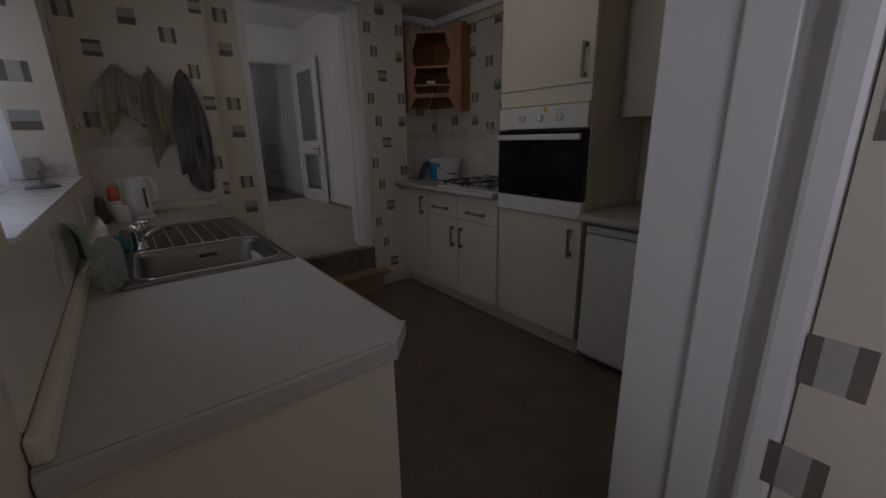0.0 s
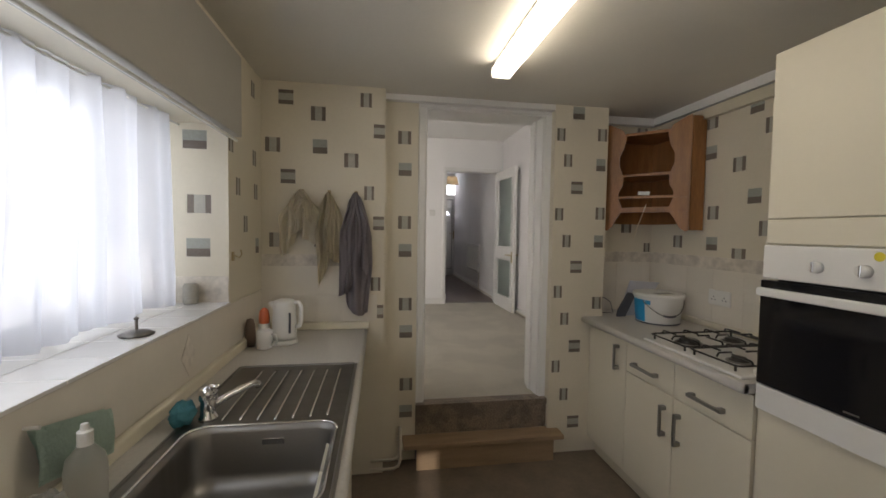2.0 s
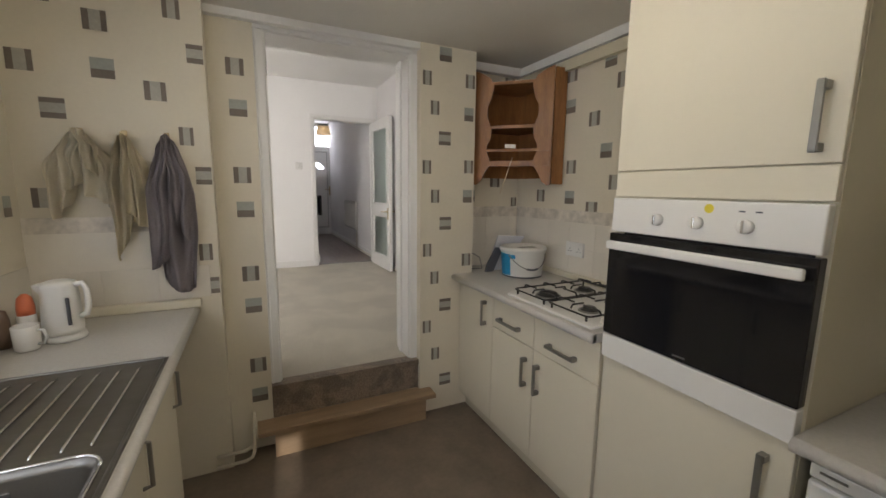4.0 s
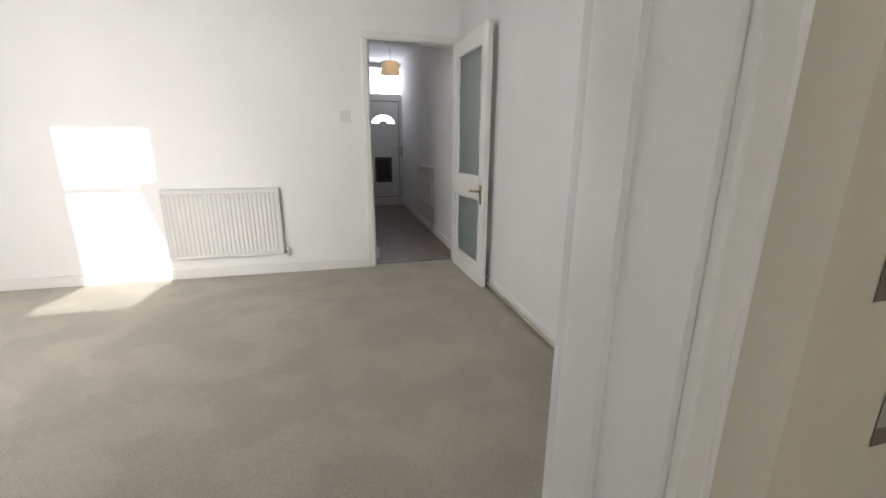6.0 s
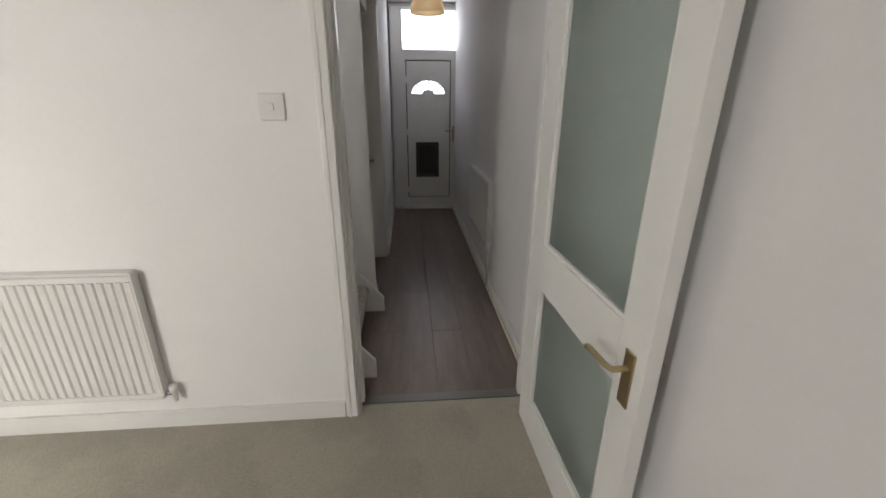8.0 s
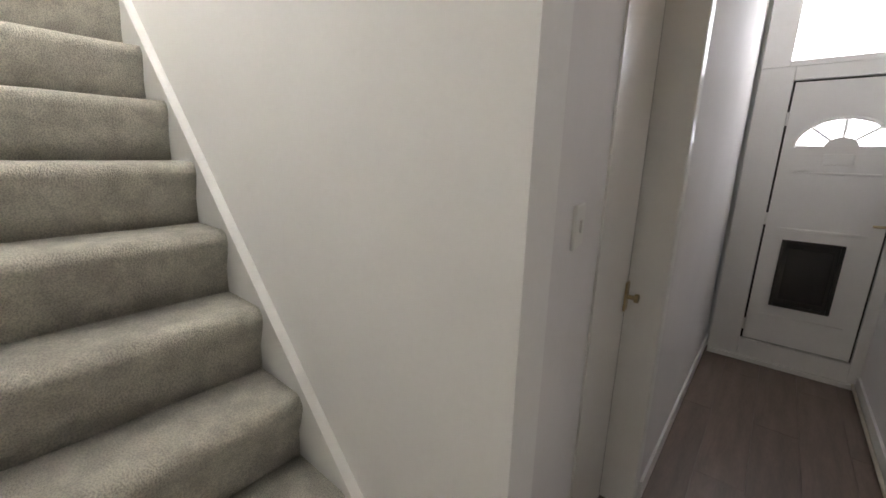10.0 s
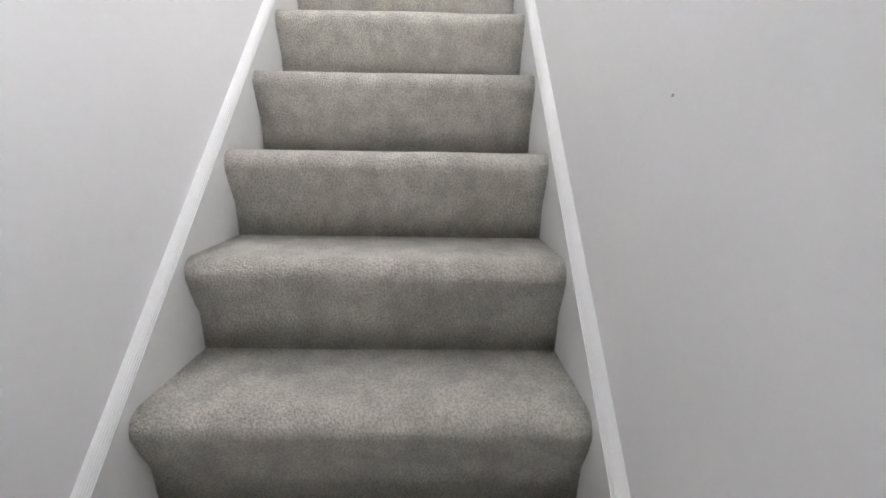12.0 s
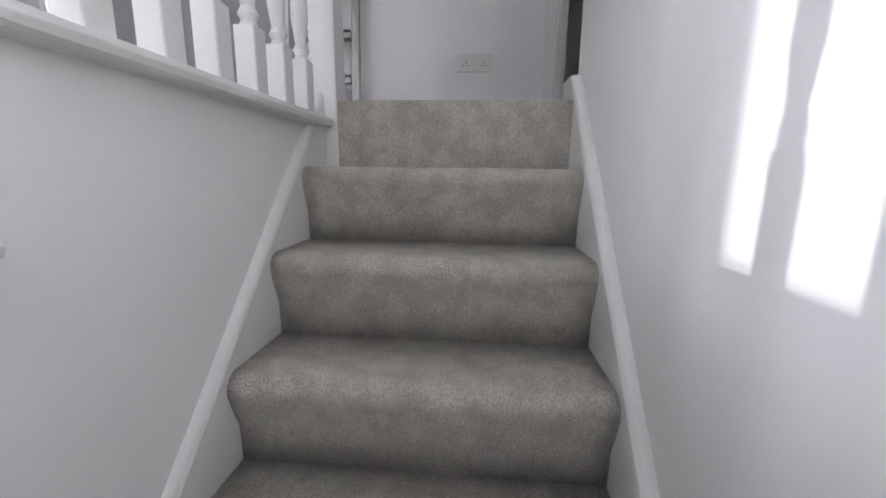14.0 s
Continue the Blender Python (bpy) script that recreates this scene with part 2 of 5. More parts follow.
def tube_along(bm, points, r, n=10):
    """A round bar through the points."""
    pts = [Vector(p) for p in points]
    rings = []
    for i, p in enumerate(pts):
        d = (pts[min(i + 1, len(pts) - 1)] - pts[max(i - 1, 0)]).normalized()
        q = d.to_track_quat("Z", "Y").to_matrix()
        if rings:
            u = (last - d * last.dot(d)).normalized()
        else:
            u = q.col[0]
        v = d.cross(u)
        last = u
        rings.append([bm.verts.new(p + r * (math.cos(2 * math.pi * k / n) * u + math.sin(2 * math.pi * k / n) * v)) for k in range(n)])
    for lo, hi in zip(rings, rings[1:]):
        for k in range(n):
            bm.faces.new((lo[k], lo[(k + 1) % n], hi[(k + 1) % n], hi[k]))
    bm.faces.new(rings[0][::-1])
    bm.faces.new(rings[-1])
    return bm


def prism(bm, outline, lo, hi, axis):
    """A solid with the outline in the plane across axis, from lo to hi along it."""
    def at(p, w):
        return {"x": (w, p[0], p[1]), "y": (p[0], w, p[1]), "z": (p[0], p[1], w)}[axis]
    a = [bm.verts.new(at(p, lo)) for p in outline]
    b = [bm.verts.new(at(p, hi)) for p in outline]
    n = len(outline)
    bm.faces.new(a)
    bm.faces.new(b[::-1])
    for i in range(n):
        bm.faces.new((a[i], b[i], b[(i + 1) % n], a[(i + 1) % n]))
    return bm


def sheet(bm, fn, nu, nv):
    """A surface fn(u, v) over the unit square."""
    g = [[bm.verts.new(fn(i / nu, j / nv)) for j in range(nv + 1)] for i in range(nu + 1)]
    for i in range(nu):
        for j in range(nv):
            bm.faces.new((g[i][j], g[i + 1][j], g[i + 1][j + 1], g[i][j + 1]))
    return bm


def part(name, bm, material, parent=None, label="", smooth=False):
    bmesh.ops.recalc_face_normals(bm, faces=bm.faces[:])
    me = bpy.data.meshes.new(name)
    bm.to_mesh(me)
    bm.free()
    me.materials.append(material)
    if smooth:
        for f in me.polygons:
            f.use_smooth = True
    ob = new(name, me)
    if parent is not None:
        ob.parent = parent
        ob.matrix_parent_inverse = parent.matrix_basis.inverted()
    if label:
        ob["label"] = label
    return ob


def B(*a, bevel=0.0):
    return box(bmesh.new(), *a, bevel=bevel)


def thing(name, x, y, z, label, category, group=""):
    ob = new(name)
    ob.empty_display_size = 0.1
    ob.location = (x, y, z)
    ob.matrix_basis = Matrix.Translation((x, y, z))
    return tagged(ob, label, category, group)


def structure(name, boxes, material, label, category="wall"):
    bm = bmesh.new()
    for b in boxes:
        box(bm, *b)
    return tagged(part(name, bm, material), label, category, kind="structure")


# ---------------- the shell ----------------
KF, LF, TOP = 0.0, 0.35, 3.2525      # kitchen floor, house floor, landing
KC, LC, HC, UC = 2.235, 2.80, 2.86, 5.45
KW, KE = -0.07, 2.50               # kitchen west and east wall
FAR = 6.306                        # far wall of the living room
RW = 2.40                          # living room and hall east wall
SL, SR = 6.568, 7.318              # stairwell walls
GOING, RISE = 0.18185, 0.1935

structure("floor_kitchen", [(-0.6, -1.6, -0.12, 2.7, 2.90, KF)], VINYL, "worn dark brown vinyl kitchen floor", "floor")
structure("floor_living", [(-2.6, 2.912, LF - 0.19, 2.62, 6.40, LF)], CARPET, "beige cut-pile carpet of the living room", "carpet")
structure("floor_hall", [(0.9, 6.40, LF - 0.15, 2.62, 10.7, LF - 0.012)], SHADOW_GAP, "subfloor under brown laminate boards in the hall", "floor")
structure("ceiling_kitchen", [(-0.6, -1.6, KC, 2.8, 2.86, KC + 0.15), (0.6, 2.86, KC, 2.8, 3.16, KC + 0.15)], CEIL, "stippled off-white kitchen ceiling", "ceiling")
structure("ceiling_living", [(-2.6, 2.95, LC, 2.62, 6.46, LC + 0.2)], WHITE_WALL, "white painted living room ceiling", "ceiling")
structure("ceiling_hall", [(1.5, 6.46, HC, 2.62, 10.7, HC + 0.2)], WHITE_WALL, "white painted hall ceiling", "ceiling")
structure("ceiling_landing", [(-3.4, 4.5, UC, 2.62, 8.3, UC + 0.15)], WHITE_WALL, "white painted landing ceiling", "ceiling")

# kitchen walls
WY0, WY1, WZ0, WZ1 = 0.78, 2.305, 1.111, 1.87
# The opening from y -1.30 to -0.40 is assumed, for the added back light.
structure("wall_kitchen_west", [(-0.40, -1.6, 0, KW, -1.30, KC), (-0.40, -0.40, 0, KW, WY0, KC), (-0.40, -1.30, 0, KW, -0.40, 1.0), (-0.40, -1.30, 2.0, KW, -0.40, KC), (-0.40, WY1, 0, KW, 3.10, KC),
          (-0.40, WY0, 0, KW, WY1, WZ0 - 0.012), (-0.40, WY0, WZ1, KW, WY1, KC)], PAPER, "cream wallpapered kitchen wall with a deep window")
structure("wall_kitchen_towels", [(KW, 2.784, 0, 0.60, 3.10, KC)], PAPER, "cream wallpapered wall with stone-coloured squares")
structure("wall_kitchen_door", [(0.60, 2.90, 0, 0.80, 3.10, KC), (0.80, 2.93, 2.235 - 0.03, 1.69, 3.10, KC + 0.02), (1.655, 2.855, 0, 2.015, 3.10, KC)], PAPER,
          "cream wallpapered wall round the kitchen doorway")
structure("wall_kitchen_alcove", [(2.015, 3.06, 0, 2.7, 3.16, KC)], PAPER, "back wall of the alcove beside the doorway")
structure("wall_kitchen_east", [(KE, -1.6, 0, 2.7, 3.06, KC)], PAPER, "cream wallpapered kitchen wall behind the units")
structure("wall_kitchen_south", [(0.86, 0.10, 0, KE, 0.26, KC)], PAPER, "cream wallpapered wall at the end of the kitchen")
structure("wall_passage", [(0.80, -1.6, 0, 0.94, 0.0, KC)], PAPER, "cream wallpapered passage wall beside the doorway")
# Unseen wall; its slit is sized to drop a sun patch on the step.
structure("wall_passage_end", [(-0.40, -1.75, 0, 0.40, -1.6, KC), (0.53, -1.75, 0, 0.94, -1.6, KC), (0.40, -1.75, 0, 0.53, -1.6, 1.42), (0.40, -1.75, 1.68, 0.53, -1.6, KC)], PAPER, "unseen passage end wall with a slit that shapes the sun patch")

# Added pane, there only to weaken the sun through the slit.
bw = thing("sun_slit_pane", 0.465, -1.68, 1.42, "unseen pane added to dim the sun through the slit", "window")
bw["kind"] = "structure"
part("pane", B(0.40, -1.69, 1.42, 0.53, -1.682, 1.68), cloth_mat("sun_dimming_pane", (0.8, 0.8, 0.8), 0.55), bw)

# living room walls
RX0, RX1, RZ0, RZ1 = -1.12, -0.44, 1.25, 2.77
structure("wall_living_south", [(-2.6, 2.92, 0, RX0, 3.10, LC), (RX1, 3.10, 0, -0.10, 3.14, LC), (RX1, 2.92, 0, -0.40, 3.10, LC), (RX0, 2.92, 0, RX1, 3.10, RZ0), (RX0, 2.92, RZ1, RX1, 3.10, LC),
          (-0.10, 3.10, 0, 0.80, 3.14, LC), (0.80, 3.10, 2.205, 1.69, 3.14, LC), (1.69, 3.10, 0, 2.62, 3.16, LC)], WHITE_WALL, "white painted rear wall of the living room")
structure("wall_living_west", [(-2.6, 3.14, 0, -2.45, 6.5, LC)], WHITE_WALL, "white painted living room side wall")
structure("wall_living_far", [(-2.45, FAR, 0, 1.50, SL, 3.172), (1.50, FAR, 2.33, 2.36, FAR + 0.14, 3.172), (2.355, FAR, 0, RW, FAR + 0.14, 3.172)], WHITE_WALL,
          "white painted wall between living room and stairs")
structure("wall_east", [(RW, 3.16, 0, 2.62, 10.7, TOP)], HALL_GLOSS, "white silk-painted party wall along living room and hall")

# hall walls
tagged(part("wall_stair_north", prism(bmesh.new(), [(-1.12, SR), (1.552, SR), (1.540, SR + 0.12), (-1.12, SR + 0.12)], 0, UC, "z"), WHITE_WALL), "white painted stair wall", "wall", kind="structure")
tagged(part("wall_hall_splay", prism(bmesh.new(), [(1.34, SR + 0.12), (1.540, SR + 0.12), (1.455, 7.93), (1.34, 7.93)], 0, HC, "z"), HALL_GLOSS), "splayed white hall wall beside the stairs", "wall", kind="structure")
structure("wall_hall_west", [(1.34, 7.93, 2.40, 1.455, 8.40, HC), (1.34, 8.40, 0, 1.573, 10.46, HC)], HALL_GLOSS,
          "white silk-painted hall wall")
structure("wall_hall_front", [(1.3, 10.30, 0, 1.60, 10.46, HC), (2.46, 10.30, 0, 2.62, 10.46, HC), (1.60, 10.30, 2.80, 2.46, 10.46, HC)], WHITE_GLOSS, "white painted wall round the front door")
# Cupboard depth gets its shade from the near-black colour.
structure("wall_meter_cupboard", [(1.20, 7.93, LF, 1.30, 8.40, 2.5)], SHADOW_GAP, "hall cupboard back, coloured dark as its shade")

# upper floor
structure("floor_landing", [(-3.3, SL, TOP - 0.2, -1.045, SR, TOP - 0.004), (-3.3, SR, TOP - 0.2, -1.12, 8.3, TOP - 0.004), (-2.5, 4.5, TOP - 0.2, 2.62, 6.35, TOP - 0.004)], STAIR_CARPET, "grey carpeted landing", "carpet")
structure("wall_landing_west", [(-2.16, 4.5, TOP, -2.04, 7.445, UC), (-2.16, 7.445, 5.25, -2.04, 8.2, UC)], WHITE_WALL, "white painted landing wall")
structure("wall_landing_north", [(-3.3, 8.2, TOP, -1.0, 8.3, UC), (-1.12, SR + 0.12, TOP, -1.0, 8.2, UC)], WHITE_WALL, "white painted wall at the end of the landing")
structure("wall_dark_room", [(-3.4, 7.3, TOP, -3.3, 8.3, UC), (-3.3, 7.3, TOP, -2.16, 7.4, UC)], WHITE_WALL, "plain walls of the unlit room off the landing")
structure("wall_landing_east", [(1.3, 4.5, TOP, 1.42, SR, UC)], WHITE_WALL, "white painted landing wall at the far side")
LX0, LX1, LZ0, LZ1 = -0.635, 0.78, 3.86, 4.70
structure("wall_landing_south", [(-2.5, 4.5, TOP, LX0, 4.62, UC), (LX1, 4.5, TOP, 1.42, 4.62, UC), (LX0, 4.5, TOP, LX1, 4.62, LZ0), (LX0, 4.5, LZ1, LX1, 4.62, UC)], WHITE_WALL, "white painted landing wall with a window")

# stairs: carpeted treads and risers with rounded nosings
steps = new("staircase")
tagged(steps, "steep straight staircase with grey fitted carpet", "staircase")
for k in range(15):
    zt = TOP - RISE * k
    xn = -1.048 + GOING * k
    bm = bmesh.new()
    back = xn - (GOING + 0.03 if k else 0.03)
    outline = [(back, zt - RISE * 0.98), (xn - 0.03, zt - RISE - 0.004), (xn - 0.026, zt - RISE * 0.6), (xn - 0.006, zt - 0.065)]
    outline += [(xn - 0.030 + 0.032 * math.cos(a), zt - 0.034 + 0.034 * math.sin(a)) for a in [radians(d) for d in (-35, -12, 10, 32, 55, 75, 90)]]
    outline += [(back, zt)]
    n = 14
    a = []
    for j in range(n + 1):
        y = SL + 0.021 + (SR - SL - 0.046) * j / n
        w = 0.0035 * noise.noise((k * 3.1, y * 5, 0.3))
        a.append([bm.verts.new((x + w, y, z + w * 0.6)) for x, z in outline])
    m = len(outline)
    for j in range(n):
        for i in range(m):
            bm.faces.new((a[j][i], a[j][(i + 1) % m], a[j + 1][(i + 1) % m], a[j + 1][i]))
    bm.faces.new(a[0])
    bm.faces.new(a[-1][::-1])
    part("carpeted_step", bm, STAIR_CARPET, steps, smooth=True)
slope = RISE / GOING
for y0, y1 in ((SL, SL + 0.021), (SR - 0.025, SR)):
    def rise_at(x, up):
        return TOP - (x + 1.048) * slope + up
    prof = [(-1.20, TOP - 0.30), (-1.20, TOP + 0.070), (-1.085, TOP + 0.070), (1.50, rise_at(1.50, 0.030)), (1.60, LF + 0.10), (1.60, LF - 0.01), (1.10, LF - 0.01)]
    bm = prism(bmesh.new(), prof, y0, y1, "y")
    top_edges = [e for e in bm.edges if abs(e.verts[0].co.y - e.verts[1].co.y) < 1e-4 and abs(e.verts[0].co.y - (y1 if y0 == SL else y0)) < 1e-4 and max(v.co.x for v in e.verts) > 1.4 and min(v.co.x for v in e.verts) < -1.0]
    bmesh.ops.bevel(bm, geom=top_edges, offset=0.0185, segments=6, profile=0.5, affect="EDGES")
    part("stringer", bm, WHITE_GLOSS, steps, "white gloss-painted stair string")
for x, y, z in ((0.459, SL + 0.0006, 1.766), (0.267, SR - 0.0006, 2.357)):
    wall = bpy.data.objects["wall_living_far" if y < 7 else "wall_stair_north"]
    part("scuff_mark", B(x - 0.0015, y - 0.0005, z - 0.0018, x + 0.0015, y + 0.0005, z + 0.0018), MOTIF_PALE, wall, "small grey scuff in the paint")
structure("stair_soffit", [(-1.2, SL, LF, -1.1, SR, TOP - 0.2)], WHITE_WALL, "plain wall under the top of the stairs")


# ---------------- wallpaper motif, printed squares ----------------
def motifs(wall, plane, value, spots, size=0.078):
    """Striped squares on a wall: plane is the axis across it, spots are (along, height, turned, width share)."""
    for tone, material, spans in (("dark", MOTIF_DARK, ((-0.5, -0.22), (0.26, 0.5))), ("pale", MOTIF_PALE, ((-0.22, 0.26),)), ("grey", MOTIF_GREY, ())):
        bm = bmesh.new()
        for s in spots:
            along, z, kind = s[:3]
            share = s[3] if len(s) > 3 else 1.0
            if kind == "v":
                bands = [(a, b, -0.5, 0.5) for a, b in spans]
            elif kind == "h":
                bands = [(-0.5, 0.5, a, b) for a, b in spans]
            else:
                bands = {"dark": [(-0.5, 0.5, -0.5, -0.06)], "pale": [], "grey": [(-0.5, 0.5, -0.06, 0.5)]}[tone]
            for a, b, c, d in bands:
                q = [(along + a * size * share, z + c * size), (along + b * size * share, z + c * size), (along + b * size * share, z + d * size), (along + a * size * share, z + d * size)]
                bm.faces.new([bm.verts.new((value, u, w) if plane == "x" else (u, value, w)) for u, w in q])
        if bm.faces:
            part("printed_square", bm, material, wall, "taupe and grey printed wallpaper squares")
        else:
            bm.free()


walls = {o.name: o for o in scene.objects}
motifs(walls["wall_kitchen_towels"], "y", 2.7825, [(0.06, 2.15, "h"), (0.23, 2.07, "v"), (0.49, 2.16, "v", 0.8), (-0.01, 1.89, "v"), (0.24, 1.89, "s"), (0.07, 1.72, "h"), (0.41, 1.82, "v"),
       (0.51, 1.64, "v", 0.7), (0.565, 1.99, "h", 0.8), (0.565, 1.47, "h", 0.8), (0.01, 1.37, "v"), (0.55, 1.12, "v", 0.7), (0.565, 0.96, "h", 0.8), (0.25, 1.37, "v")])
motifs(walls["wall_kitchen_door"], "y", 2.8985, [(0.715, 1.99, "v"), (0.72, 1.80, "s"), (0.72, 1.48, "v"), (0.725, 1.31, "s"), (0.73, 0.98, "v"), (0.735, 0.81, "s"), (0.74, 0.48, "v"), (0.74, 0.31, "s")])
motifs(walls["wall_kitchen_door"], "y", 2.8535, [(1.81, 2.19, "s"), (1.81, 1.72, "h"), (1.82, 1.215, "h"), (1.825, 0.70, "h"), (1.83, 0.20, "h"), (1.745, 1.89, "v", 0.7), (1.75, 1.38, "v", 0.7),
       (1.75, 0.88, "v", 0.7), (1.76, 0.385, "v", 0.7), (1.695, 2.05, "v", 0.7), (1.695, 1.55, "v", 0.7), (1.70, 1.055, "v", 0.7), (1.70, 0.57, "v", 0.7), (1.975, 2.06, "v", 0.8), (1.975, 1.56, "v", 0.8), (1.97, 1.87, "s", 0.8), (1.97, 1.38, "s", 0.8), (1.97, 0.98, "v", 0.8)])
motifs(walls["wall_kitchen_east"], "x", 2.4985, [(2.56, 2.095, "v"), (2.56, 1.917, "s"), (2.37, 1.82, "v"), (2.272, 1.64, "s"), (2.53, 1.563, "v"), (2.53, 1.382, "s"), (2.80, 1.388, "v"), (2.35, 1.322, "v", 1.1), (2.20, 1.47, "v"),
       (2.19, 1.99, "v"), (2.28, 2.11, "s"), (2.02, 1.82, "v"), (1.90, 1.64, "s")])
motifs(walls["wall_kitchen_alcove"], "y", 3.0585, [(2.30, 1.48, "v"), (2.40, 2.14, "v"), (2.10, 1.38, "s"), (2.465, 1.33, "v", 0.6)])
motifs(walls["wall_kitchen_west"], "x", -0.0685, [(2.335, 1.80, "v", 0.7), (2.42, 1.62, "v", 0.7), (2.52, 1.45, "v", 0.7), (2.38, 2.14, "v", 0.7), (2.64, 2.13, "v", 0.7), (2.66, 1.79, "v", 0.7), (2.68, 1.62, "v", 0.7), (2.70, 1.34, "s", 0.7)])
motifs(walls["wall_kitchen_west"], "y", WY1 - 0.0015, [(-0.185, 1.53, "v", 1.2), (-0.19, 1.345, "s", 1.2), (-0.20, 1.80, "s", 1.2)])
motifs(walls["wall_passage"], "x", 0.7985, [(-0.032, 0.932, "v", 0.9), (-0.018, 0.745, "v", 0.9), (-0.045, 1.27, "s", 0.9), (-0.2, 1.1, "v")])

# coving and boxed pipes
structure("cornice", [(KE - 0.05, 0.26, KC - 0.05, KE, 3.06, KC), (2.015, 3.01, KC - 0.05, KE - 0.05, 3.06, KC), (0.60, 2.86, KC - 0.035, 2.015, 2.90, KC)], WHITE_GLOSS, "off-white plain coving along the ceiling", "trim")
structure("pipe_boxing", [(KE - 0.035, 0.26, KC - 0.115, KE, 3.06, KC - 0.055)], UNIT_SIDE, "painted ledge under the coving", "trim")

# tiles above the worktops: pieces share one mesh
def tile_mesh(name, w, h, d, material):
    bm = box(bmesh.new(), -w / 2, -d, -h / 2, w / 2, 0, h / 2, bevel=0.0012, segments=1)
    me = bpy.data.meshes.new(name)
    bm.to_mesh(me)
    bm.free()
    me.materials.append(material)
    return me


def tiled(name, parent, mesh, spots, rz, label=""):
    for x, y, z in spots:
        o = new(name, mesh)
        o.matrix_basis = pose(x, y, z, 0, 0, rz)
        o.parent = parent
        if label:
            o["label"] = label


# kitchen doorway: lining and architraves
def doorway_trim(name, x0, x1, y0, y1, z0, z1, faces, label, rebate=0.0):
    ob = thing(name, (x0 + x1) / 2, (y0 + y1) / 2, z0, label, "door frame")
    ob["kind"] = "structure"
    ym = y0 + 0.09 if rebate else y1
    part("lining", B(x0 - 0.03, y0, z0, x0, ym, z1 + 0.03), WHITE_GLOSS, ob)
    if rebate:
        part("lining", B(x0 - 0.03 - rebate, ym, z0, x0 - rebate, y1, z1 + 0.03), WHITE_GLOSS, ob)
    part("lining", B(x1, y0, z0, x1 + 0.03, y1, z1 + 0.03), WHITE_GLOSS, ob)
    part("lining", B(x0, y0, z1, x1, y1, z1 + 0.03), WHITE_GLOSS, ob)
    for y, d, wid in faces:
        a, b = sorted((y, y + d))
        back = rebate if d > 0 else 0.0
        for xa, xb in ((x0 - back - wid, x0 - back - 0.008), (x1 + 0.008, x1 + wid)):
            bm = B(xa, a, z0, xb, b, z1 + 0.008, bevel=0.005)
            box(bm, xa + 0.012 if xa < x0 else xb - 0.022, a - 0.004 if d < 0 else b - 0.004, z0, xa + 0.022 if xa < x0 else xb - 0.012, a + 0.004 if d < 0 else b + 0.004, z1, bevel=0.002)
            part("architrave", bm, WHITE_GLOSS, ob)
        part("architrave", B(x0 - back - wid, a, z1 + 0.008, x1 + wid, b, z1 + wid, bevel=0.005), WHITE_GLOSS, ob)
    if not rebate:
        part("door_stop", B(x0, (y0 + y1) / 2, z0, x0 + 0.012, (y0 + y1) / 2 + 0.04, z1), WHITE_GLOSS, ob)
    part("door_stop", B(x1 - 0.012, (y0 + y1) / 2, z0, x1, (y0 + y1) / 2 + 0.04, z1), WHITE_GLOSS, ob)
    return ob


doorway_trim("door_frame_1", 0.857, 1.605, 2.93, 3.145, LF, 2.175, ((2.93, -0.018, 0.065), (3.145, 0.018, 0.065)), "white gloss-painted frame of the kitchen doorway", 0.042)
structure("step_riser", [(0.80, 2.885, 0.165, 1.70, 2.90, LF - 0.03)], DARK_CARPET_AND_GAP, "worn dark carpet on the doorway riser", "step")
structure("threshold", [(0.80, 2.875, LF - 0.03, 1.70, 2.955, LF + 0.004)], DARK_CARPET_AND_GAP, "worn dark carpet edge at the kitchen doorway", "step")
st = thing("doorway_step", 1.22, 2.85, 0, "bare timber step box below the kitchen doorway", "step")
part("tread", B(0.72, 2.755, 0.138, 1.725, 2.885, 0.165, bevel=0.003), STEP_WOOD, st)
part("riser_board", B(0.80, 2.775, 0.0, 1.665, 2.793, 0.140), STEP_WOOD, st)
pp = thing("heating_pipes", 0.66, 2.86, 0.0, "cream painted copper pipes bending at the wall foot", "pipes")
for dz, dy in ((0.045, 0.0), (0.085, 0.025)):
    part("pipe", tube_along(bmesh.new(), [(0.53, 2.74 + dy, dz), (0.66, 2.74 + dy, dz), (0.69, 2.745 + dy, dz + 0.01), (0.70, 2.75 + dy, dz + 0.04), (0.70, 2.75 + dy, dz + 0.10), (0.705, 2.78 + dy, dz + 0.125), (0.705, 2.898, dz + 0.125)], 0.0085), COPPER, pp, smooth=True)

# back doorway at the start of the walk
bd = thing("door_frame_2", 0.84, 0.12, 0, "thick white gloss-painted jamb of the back doorway", "door frame")
bd["kind"] = "structure"
part("jamb", B(0.858, 0.004, 0, 0.94, 0.285, KC - 0.06, bevel=0.004), WHITE_GLOSS, bd)
part("door_stop", B(0.838, 0.09, 0, 0.858, 0.16, KC - 0.06, bevel=0.004), WHITE_GLOSS, bd)
part("architrave", B(0.800, 0.002, 0, 0.858, 0.05, KC - 0.06, bevel=0.01), WHITE_GLOSS, bd)
part("head", B(-0.07, -0.03, KC - 0.06, 0.94, 0.285, KC - 0.001), WHITE_GLOSS, bd)

# ---------------- window and net ----------------
wd = thing("window_1", -0.36, 1.54, WZ0, "white framed kitchen window behind net", "window")
wd["kind"] = "structure"
